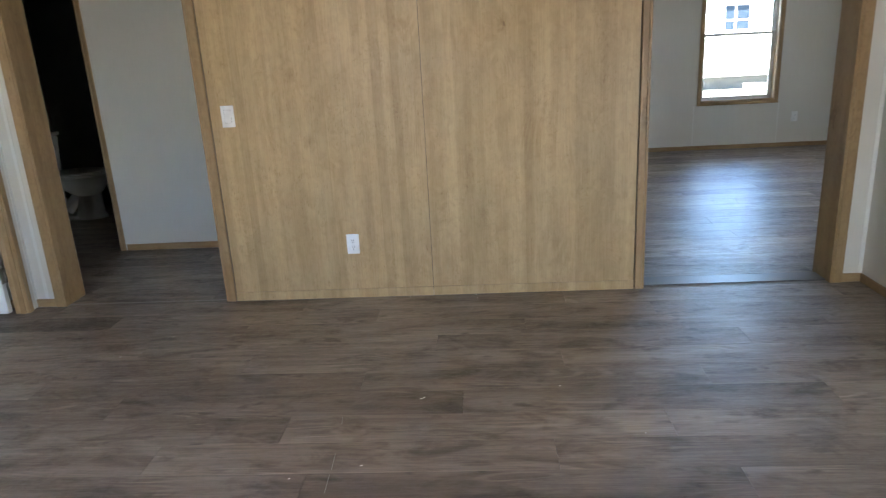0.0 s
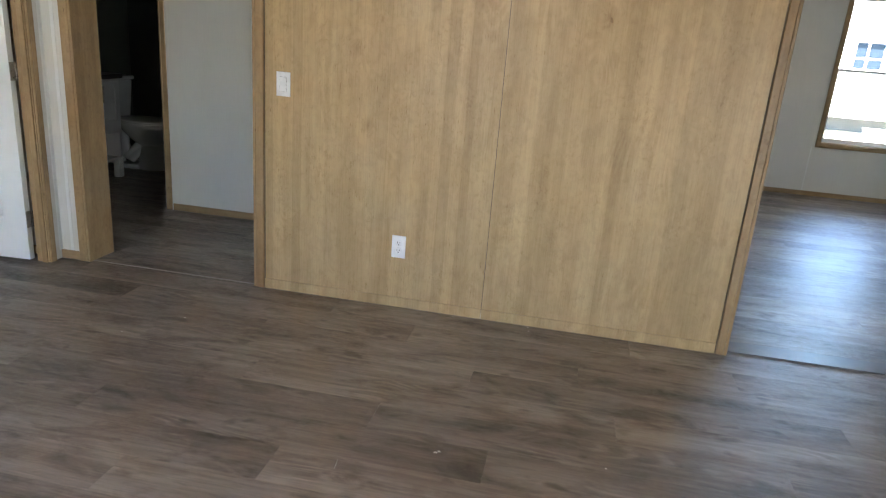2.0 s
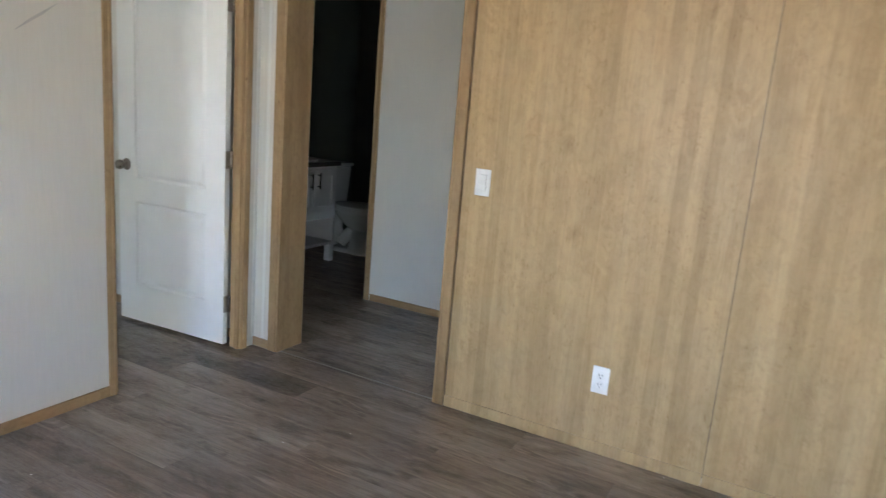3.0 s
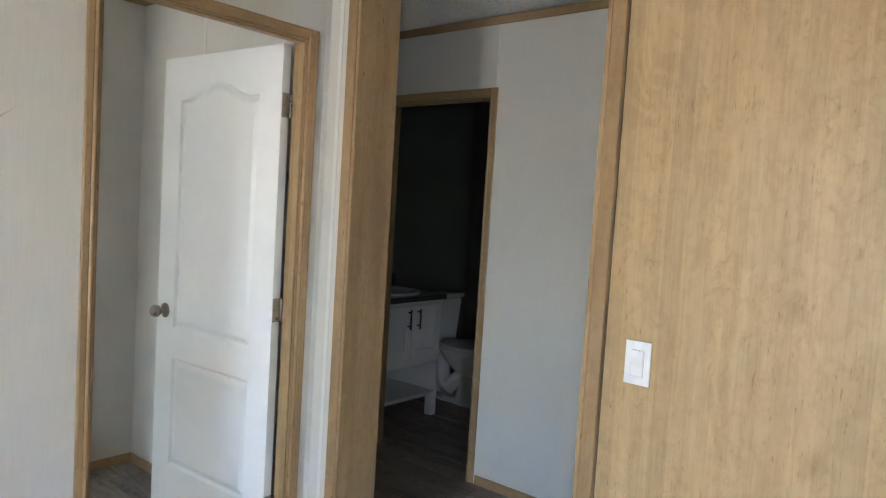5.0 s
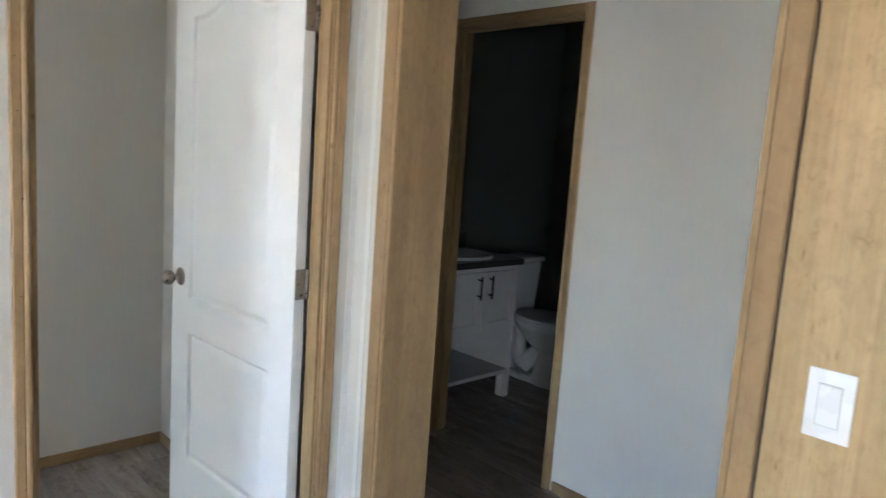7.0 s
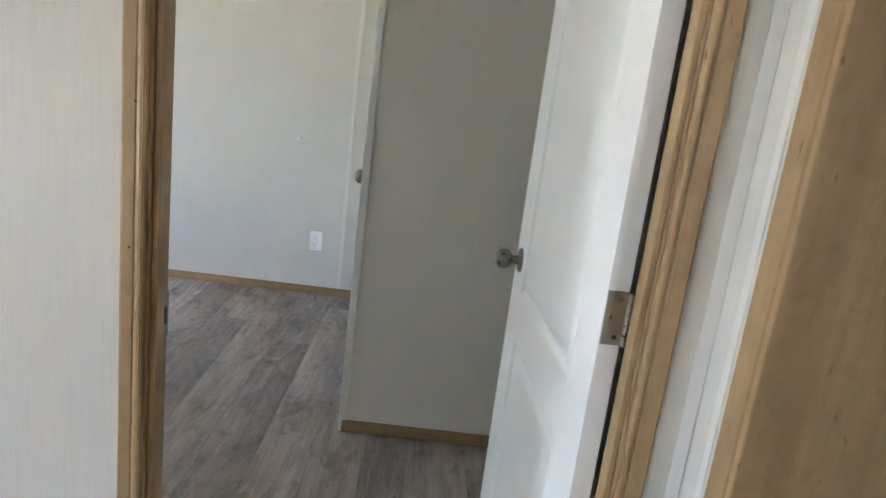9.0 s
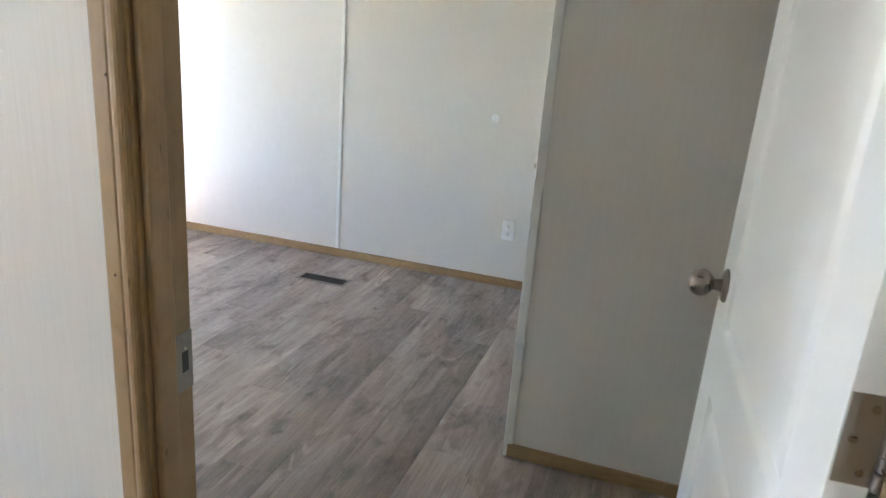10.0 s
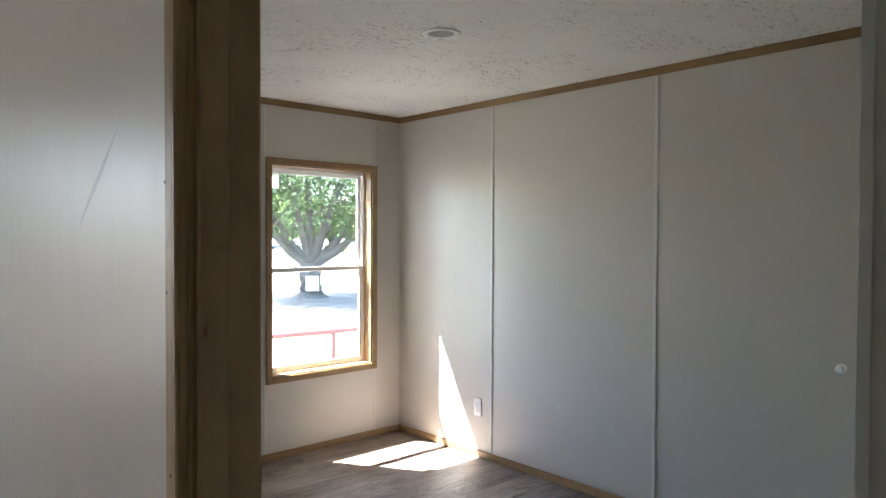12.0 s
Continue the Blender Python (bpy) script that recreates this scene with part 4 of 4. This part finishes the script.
part("glass", boxed(0.006, 0.010, -0.25, 0.25, 0.04, 0.86), MIRROR, mir)
for lim in ((-0.29, -0.25, 0.0, 0.90), (0.25, 0.29, 0.0, 0.90), (-0.25, 0.25, 0.0, 0.04), (-0.25, 0.25, 0.86, 0.90)):
    part("frame", boxed(0.001, 0.022, *lim, r=0.003), DARK_WOOD, mir)

# toilet, back against the west wall, bowl towards the room
loo = thing("toilet", "white ceramic toilet with its lid down and a bare trapway", "toilet", (-2.570, 2.29, 0))
part("bowl", oval(bmesh.new(), [(0.20, 0.10, 0.075, 0.50), (0.25, 0.165, 0.115, 0.49), (0.31, 0.215, 0.150, 0.475), (0.36, 0.242, 0.176, 0.463), (0.385, 0.25, 0.182, 0.46), (0.395, 0.245, 0.178, 0.46)]), CERAMIC, loo, smooth=True)
part("pedestal", oval(bmesh.new(), [(0.0, 0.150, 0.105, 0.495), (0.025, 0.146, 0.100, 0.495), (0.05, 0.125, 0.084, 0.50), (0.14, 0.118, 0.080, 0.505), (0.22, 0.125, 0.088, 0.50)]), CERAMIC, loo, smooth=True)
part("foot", oval(bmesh.new(), [(0.0, 0.21, 0.100, 0.34), (0.022, 0.205, 0.095, 0.34), (0.034, 0.19, 0.080, 0.34)]), CERAMIC, loo, smooth=True)
trap = bmesh.new()
limb(trap, [Vector(p) for p in ((0.46, -0.02, 0.24), (0.38, -0.035, 0.16), (0.33, -0.04, 0.10), (0.28, -0.04, 0.12), (0.25, -0.04, 0.20), (0.24, -0.03, 0.29), (0.20, -0.02, 0.34), (0.165, -0.01, 0.26), (0.16, 0.0, 0.12), (0.16, 0.0, 0.02))], [0.052, 0.055, 0.056, 0.055, 0.055, 0.056, 0.058, 0.056, 0.058, 0.062], 18)
part("trapway", trap, CERAMIC, loo, "curved ceramic trapway behind the pedestal", True)
part("tank_shelf", boxed(0.02, 0.27, -0.13, 0.13, 0.335, 0.39, r=0.02), CERAMIC, loo, smooth=True)
for y in (-0.11, 0.11):
    part("bolt_cap", lathe(bmesh.new(), (0.30, y * 0.80, 0.030), (0, 0, 1), [(0, 0.013), (0.010, 0.011), (0.016, 0.004)], 12), CERAMIC, loo, smooth=True)
part("seat", oval(bmesh.new(), [(0.396, 0.245, 0.182, 0.462), (0.402, 0.25, 0.187, 0.462), (0.412, 0.248, 0.185, 0.462)]), CERAMIC, loo, smooth=True)
part("lid", oval(bmesh.new(), [(0.413, 0.243, 0.181, 0.458), (0.420, 0.246, 0.184, 0.458), (0.432, 0.238, 0.176, 0.456), (0.437, 0.20, 0.14, 0.45)]), CERAMIC, loo, smooth=True)
tank = bmesh.new()
box(tank, 0.02, 0.20, -0.215, 0.215, 0.385, 0.735)
for v in tank.verts:
    if v.co.z < 0.5:
        v.co.y *= 0.86
        v.co.x = 0.03 if v.co.x < 0.1 else 0.185
bmesh.ops.bevel(tank, geom=tank.edges[:], offset=0.02, segments=3, profile=0.5, affect="EDGES")
part("tank", tank, CERAMIC, loo, smooth=True)
part("tank_lid", boxed(0.012, 0.212, -0.225, 0.225, 0.735, 0.77, r=0.01), CERAMIC, loo, smooth=True)
part("flush_lever", tube(bmesh.new(), (0.205, -0.15, 0.68), (0.225, -0.09, 0.672), 0.007, n=10), NICKEL, loo, smooth=True)


# ---- outdoors ----
GZ = -0.78
solid("ground", boxed(-400, 400, -400, 400, GZ - 0.3, GZ), GROUND, "dry pale ground with sparse grass", "ground", "structure")


def tree(name, at, height, spread, trunk_r, fork, leaves, leaf, seed, label, boughs=(), foliage=None, clear=0.0):
    rnd = random.Random(seed)
    root = thing(name, label, "tree", at)
    bm = bmesh.new()
    trunk_pts = [Vector((0, 0, 0)), Vector((0, 0, 0.35)), Vector((0.03, 0, fork * 0.6)), Vector((0.0, 0.05, fork))]
    limb(bm, trunk_pts, [trunk_r * 1.7, trunk_r * 1.1, trunk_r, trunk_r * 1.05], 16)
    part("trunk", bm, BARK, root, "thick grey-brown trunk", True)
    tips = []
    for i in range(7 if not boughs else 7 + len(boughs)):
        a = 2 * math.pi * (i + 0.35 * rnd.random()) / 7
        out = spread * (0.55 + 0.35 * rnd.random())
        up = height * (0.62 + 0.3 * rnd.random())
        p0 = Vector((0, 0, fork - 0.15 if i >= 7 or not boughs else fork + 3.2))
        p3 = Vector((out * math.cos(a), out * math.sin(a), up))
        mid1 = p0.lerp(p3, 0.30) + Vector((rnd.uniform(-.3, .3), rnd.uniform(-.3, .3), 0.1 * height * rnd.random()))
        mid2 = p0.lerp(p3, 0.65) + Vector((rnd.uniform(-.5, .5), rnd.uniform(-.5, .5), 0.12 * height * rnd.random()))
        if i >= 7:
            side, near, up = boughs[i - 7]
            mid2 = Vector((0.87 * side + 0.53 * near, -0.50 * side + 0.85 * near, up))
            mid1 = p0.lerp(mid2, 0.5) + Vector((0, 0, -0.06 * up if abs(side) > 1 else 0.0))
            p3 = p0 + (mid2 - p0) * 1.9 + Vector((0, 0, 0.25 * up))
        lm = bmesh.new()
        r = trunk_r * (0.62 + 0.2 * rnd.random()) * (0.70 if boughs else 1.0)
        limb(lm, [p0, mid1, mid2, p3], [r, r * 0.75, r * 0.45, r * 0.12], 10)
        for base in (mid1, mid2, mid2):
            tip = base + Vector((rnd.uniform(-1, 1), rnd.uniform(-1, 1), rnd.uniform(0.1, 1))) * spread * 0.35
            limb(lm, [base, base.lerp(tip, 0.5) + Vector((0, 0, 0.2)), tip], [r * 0.35, r * 0.22, r * 0.06], 7)
            tips.append(tip)
        part("limb", lm, BARK, root, smooth=True)
        tips += [mid2, p3, p3]
    verts, faces = [], []
    for _ in range(leaves):
        c = rnd.choice(tips) + Vector((rnd.gauss(0, 1), rnd.gauss(0, 1), rnd.gauss(-0.15, 0.85))) * spread * 0.22
        if c.z < fork + 0.6 or (clear and c.z < clear + 0.5 * math.sin(2.1 * c.x) + 0.4 * math.sin(1.7 * c.y + 1.0)):
            continue
        if clear and math.sin(1.9 * c.x + 0.6) + math.sin(1.6 * c.y) + math.sin(2.3 * c.z + 0.9 * c.x) > 0.9:
            continue
        q = Euler((rnd.uniform(-1.2, 1.2), rnd.uniform(-1.2, 1.2), rnd.uniform(0, 6.28))).to_matrix()
        s = leaf * rnd.uniform(0.6, 1.3)
        k = len(verts)
        for px, py in ((-1, 0), (0, -0.5), (1, 0), (0, 0.5)):
            verts.append(c + q @ Vector((px * s, py * s, 0.12 * s * px * px)))
        faces.append((k, k + 1, k + 2, k + 3))
    me = bpy.data.meshes.new("crown")
    me.from_pydata(verts, [], faces)
    me.materials.append(foliage or LEAF)
    crown = new("crown", me)
    crown.parent = root
    tagged(crown, "loose crown of small green leaves", kind="stuff")
    return root


BOUGHS = ((1.40, 0.0, 3.15), (1.42, 0.3, 2.45), (0.10, -0.2, 4.60), (0.60, 0.3, 3.70), (-0.93, 0.2, 3.75), (-1.75, 0.0, 3.20), (-1.80, 0.4, 2.50))
big = tree("tree", (-14.05, -21.72, GZ), 9.5, 7.0, 0.40, 1.30, 120000, 0.075, 3, "broad shade tree with a forked grey trunk", BOUGHS, None, 2.7)
part("notice", boxed(-0.23, 0.23, -0.012, 0.0, 0.28, 0.82), PAPER, big, "white paper notice on the trunk").matrix_basis = pose(0.20, 0.43, 0, 0, 0, 148)
for x, y, h, w, k in ((-62, -118, 8, 9, 5), (-46, -122, 9, 9, 6), (-80, -122, 8, 9, 7), (-97, -112, 9, 10, 8), (-72, -136, 12, 11, 9)):
    tree("tree", (x, y, GZ), h, w, 0.35, 1.0, 14000, 0.45, k, "leafy green tree across the lot", (), LEAF_SUN)
shrub = thing("bush", "small rounded green bush on the far side of the lot", "bush", (-50.4, -73.3, GZ))
rnd = random.Random(17)
stem = bmesh.new()
limb(stem, [Vector((0, 0, 0)), Vector((0.05, 0, 0.4)), Vector((0, 0.05, 0.9))], [0.07, 0.05, 0.02], 8)
part("stem", stem, BARK, shrub)
tuft = bmesh.new()
for _ in range(900):
    c = Vector((rnd.gauss(0, 0.42), rnd.gauss(0, 0.42), 0.75 + rnd.gauss(0, 0.34)))
    q = Euler((rnd.uniform(-1.2, 1.2), rnd.uniform(-1.2, 1.2), rnd.uniform(0, 6.28))).to_matrix()
    tuft.faces.new([tuft.verts.new(c + q @ Vector((px * 0.09, py * 0.09, 0))) for px, py in ((-1, 0), (0, -0.6), (1, 0), (0, 0.6))])
part("foliage", tuft, LEAF_SUN, shrub)

# the big tree's shade, put into the colour of a flat soil patch
rnd = random.Random(4)
lawn = bmesh.new()
rim = [lawn.verts.new((-12.9 + 9.5 * (1 + 0.18 * rnd.uniform(-1, 1)) * math.cos(a), -19.6 + 6.0 * (1 + 0.15 * rnd.uniform(-1, 1)) * math.sin(a), GZ + 0.012)) for a in [2 * math.pi * i / 40 for i in range(40)]]
lawn.faces.new(rim)
solid("lawn", lawn, SHADE_SOIL, "flat soil patch darkened for the shade under the tree", "ground", "structure")

# red pipe fence
fence = thing("pipe_fence", "low red steel pipe fence along the lot", "fence", (-7.66, -10.50, GZ), 174)
part("top_rail", tube(bmesh.new(), (-7, 0, 0.555), (7, 0, 0.555), 0.043, n=12), RED_STEEL, fence, smooth=True)
for i in range(5):
    part("post", tube(bmesh.new(), (-5.6 + 2.8 * i, 0, 0), (-5.6 + 2.8 * i, 0, 0.54), 0.040, n=12), RED_STEEL, fence, smooth=True)


def car(at, turn, paint, label):
    """A parked car: body, cabin glass, wheels."""
    root = thing("parked_car", label, "car", at, turn)
    bm = bmesh.new()
    prof = [(-2.2, 0.35), (-2.2, 0.82), (-1.95, 0.95), (1.0, 0.98), (2.05, 0.80), (2.2, 0.6), (2.2, 0.35)]
    cab = [(-1.75, 0.95), (-1.2, 1.42), (0.25, 1.45), (1.05, 0.97)]
    for name, pr, hw, mat in (("body", prof, 0.88, paint), ("cabin", cab, 0.72, CAR_GLASS)):
        bm = bmesh.new()
        l = [bm.verts.new((x, -hw, z)) for x, z in pr]
        r = [bm.verts.new((x, hw, z)) for x, z in pr]
        bm.faces.new(l)
        bm.faces.new(r[::-1])
        for i in range(len(pr)):
            j = (i + 1) % len(pr)
            bm.faces.new((l[i], r[i], r[j], l[j]))
        bmesh.ops.bevel(bm, geom=bm.edges[:], offset=0.06, segments=2, profile=0.5, affect="EDGES")
        part(name, bm, mat, root, smooth=True)
    part("roof", boxed(-1.2, 0.25, -0.66, 0.66, 1.42, 1.47, r=0.02), paint, root, smooth=True)
    for x in (-1.35, 1.35):
        for y in (-0.82, 0.82):
            wheel = part("wheel", lathe(bmesh.new(), (x, y - 0.1, 0.32), (0, 1, 0), [(0, 0.2), (0.02, 0.3), (0.05, 0.32), (0.15, 0.32), (0.18, 0.3), (0.2, 0.2)], 24), TYRE, root, smooth=True)
            part("rim", lathe(bmesh.new(), (x, y - 0.105, 0.32), (0, 1, 0), [(0, 0.05), (0.002, 0.19), (0.208, 0.19), (0.21, 0.05)], 20), CAR_SILVER, wheel)
    return root


car((-55.0, -97.0, GZ), 30, CAR_BLUE, "blue car parked beyond the tree")
car((-74.0, -105.0, GZ), 25, CAR_SILVER, "silver car parked beyond the tree")


# neighbouring home seen through the north window
def home(at, turn, label):
    root = thing("neighbour_home", label, "house", at, turn)
    L, D, H, F = 16.0, 6.0, 2.75, 0.48
    w = part("wall", boxed(-L / 2, L / 2, 0, D, F, F + H), SIDING, root)
    for i in range(18):
        z = F + H * i / 18
        part("siding_board", boxed(-L / 2 - 0.004, L / 2 + 0.004, -0.02, -0.004, z + 0.008, z + H / 18 - 0.004), SIDING, w)
    part("skirting", boxed(-L / 2 + 0.05, L / 2 - 0.05, 0.8, D - 0.03, 0, F), SHADE_GREY, root, "skirting darkened for the shade under the home")
    rf = bmesh.new()
    vs = [rf.verts.new(p) for p in ((-L / 2 - .3, -.35, F - 0.02 + H), (L / 2 + .3, -.35, F - 0.02 + H), (L / 2 + .3, D / 2, F + 1.0 + H), (-L / 2 - .3, D / 2, F + 1.0 + H), (-L / 2 - .3, D + .35, F - 0.02 + H), (L / 2 + .3, D + .35, F - 0.02 + H))]
    rf.faces.new((vs[0], vs[1], vs[2], vs[3]))
    rf.faces.new((vs[3], vs[2], vs[5], vs[4]))
    rf.faces.new((vs[0], vs[4], vs[5], vs[1]))
    rf.faces.new((vs[0], vs[3], vs[4]))
    rf.faces.new((vs[1], vs[5], vs[2]))
    part("roof", rf, SHINGLE, root)
    for x in (-4.6, 0.16, 4.9):
        win = part("window", boxed(x - 0.40, x + 0.40, -0.035, -0.021, 2.0, 2.78), HOME_GLASS, root)
        for lim in ((x - 0.48, x - 0.40, 1.92, 2.86), (x + 0.40, x + 0.48, 1.92, 2.86), (x - 0.40, x + 0.40, 2.78, 2.86), (x - 0.40, x + 0.40, 1.92, 2.0), (x - 0.40, x + 0.40, 2.28, 2.33), (x - 0.08, x - 0.02, 2.0, 2.78)):
            part("frame", boxed(lim[0], lim[1], -0.045, -0.022, lim[2], lim[3]), SIDING, win)
    return root


home((10.0, 21.0, GZ), 0, "white sided neighbouring home with a dark shaded base")
unit = thing("utility_box", "low pale utility box beside the neighbouring home", "utility box", (10.65, 20.3, GZ))
part("case", boxed(-0.31, 0.31, -0.20, 0.20, 0.03, 0.23, r=0.02), SIDING, unit, smooth=True)
part("lid", boxed(-0.33, 0.33, -0.22, 0.22, 0.23, 0.26, r=0.008), SIDING, unit, smooth=True)
part("pad", boxed(-0.4, 0.4, -0.3, 0.3, 0.0, 0.03), SHADE_GREY, unit)

# ---- floor ----
FX0, FX1, FY0, FY1 = XB - 0.05, 6.25, YS - 0.05, YF + 0.05
floor = solid("floor", box(boxed(FX0, XR + 0.05, FY0, YM, -0.12, -0.0035), FX0, FX1, YM, FY1, -0.12, -0.0035), SUBFLOOR, "grey-brown oak-print plank floor with fine dark joints", "floor", "structure")
PW, PL, ANCHOR = 0.1851, 1.438, -0.178
KNOWN = {-1: 0.485, 0: 0.92, 1: 0.25, 2: 1.255, 3: 0.39, 4: 0.958, 5: 1.391, 6: 0.72, 7: 0.285, 8: 0.87}
plank_meshes = {}


def plank(x0, x1, y0, y1):
    g = 0.0006
    key = (round(x1 - x0, 3), round(y1 - y0, 3))
    if key not in plank_meshes:
        w, d = key[0] / 2 - g, key[1] / 2 - g
        vs = [(-w, -d, -0.0035), (w, -d, -0.0035), (w, d, -0.0035), (-w, d, -0.0035), (-w, -d, 0), (w, -d, 0), (w, d, 0), (-w, d, 0)]
        me = bpy.data.meshes.new("plank")
        me.from_pydata(vs, [], [(4, 5, 6, 7), (0, 1, 5, 4), (1, 2, 6, 5), (2, 3, 7, 6), (3, 0, 4, 7)])
        me.materials.append(PLANK)
        plank_meshes[key] = me
    ob = new("plank", plank_meshes[key])
    ob.parent = floor
    ob.location = ((x0 + x1) / 2, (y0 + y1) / 2, 0)


rnd = random.Random(11)
row = -int((FY1 - ANCHOR) / PW) - 1
while ANCHOR - row * PW > FY0:
    y1, y0 = min(ANCHOR - row * PW, FY1), max(ANCHOR - (row + 1) * PW, FY0)
    x = KNOWN.get(row, (row * 0.5557 * PL + 0.3 * rnd.random()) % PL)
    x -= PL * math.ceil((x - FX0) / PL)
    if y1 - y0 > 0.01:
        end = FX1 if y1 > YM else XR + 0.05
        while x < end:
            a, b = max(x, FX0), min(x + PL, end)
            if b - a > 0.01:
                plank(a, b, y0, y1)
            x += PL
    row += 1

# a pale scratch across two planks
mark = bmesh.new()
for k, (a, b) in enumerate((((0.946, -1.545), (0.951, -1.640)), ((0.950, -1.665), (0.954, -1.768)), ((0.925, -1.300), (0.931, -1.350)))):
    vs = [mark.verts.new((p[0] + o, p[1], 0.0003)) for p, o in ((a, -0.0005), (a, 0.0005), (b, 0.0011), (b, -0.0011))]
    mark.faces.new(vs)
part("scratch", mark, SCUFF, floor, "fine pale scratch across two planks")
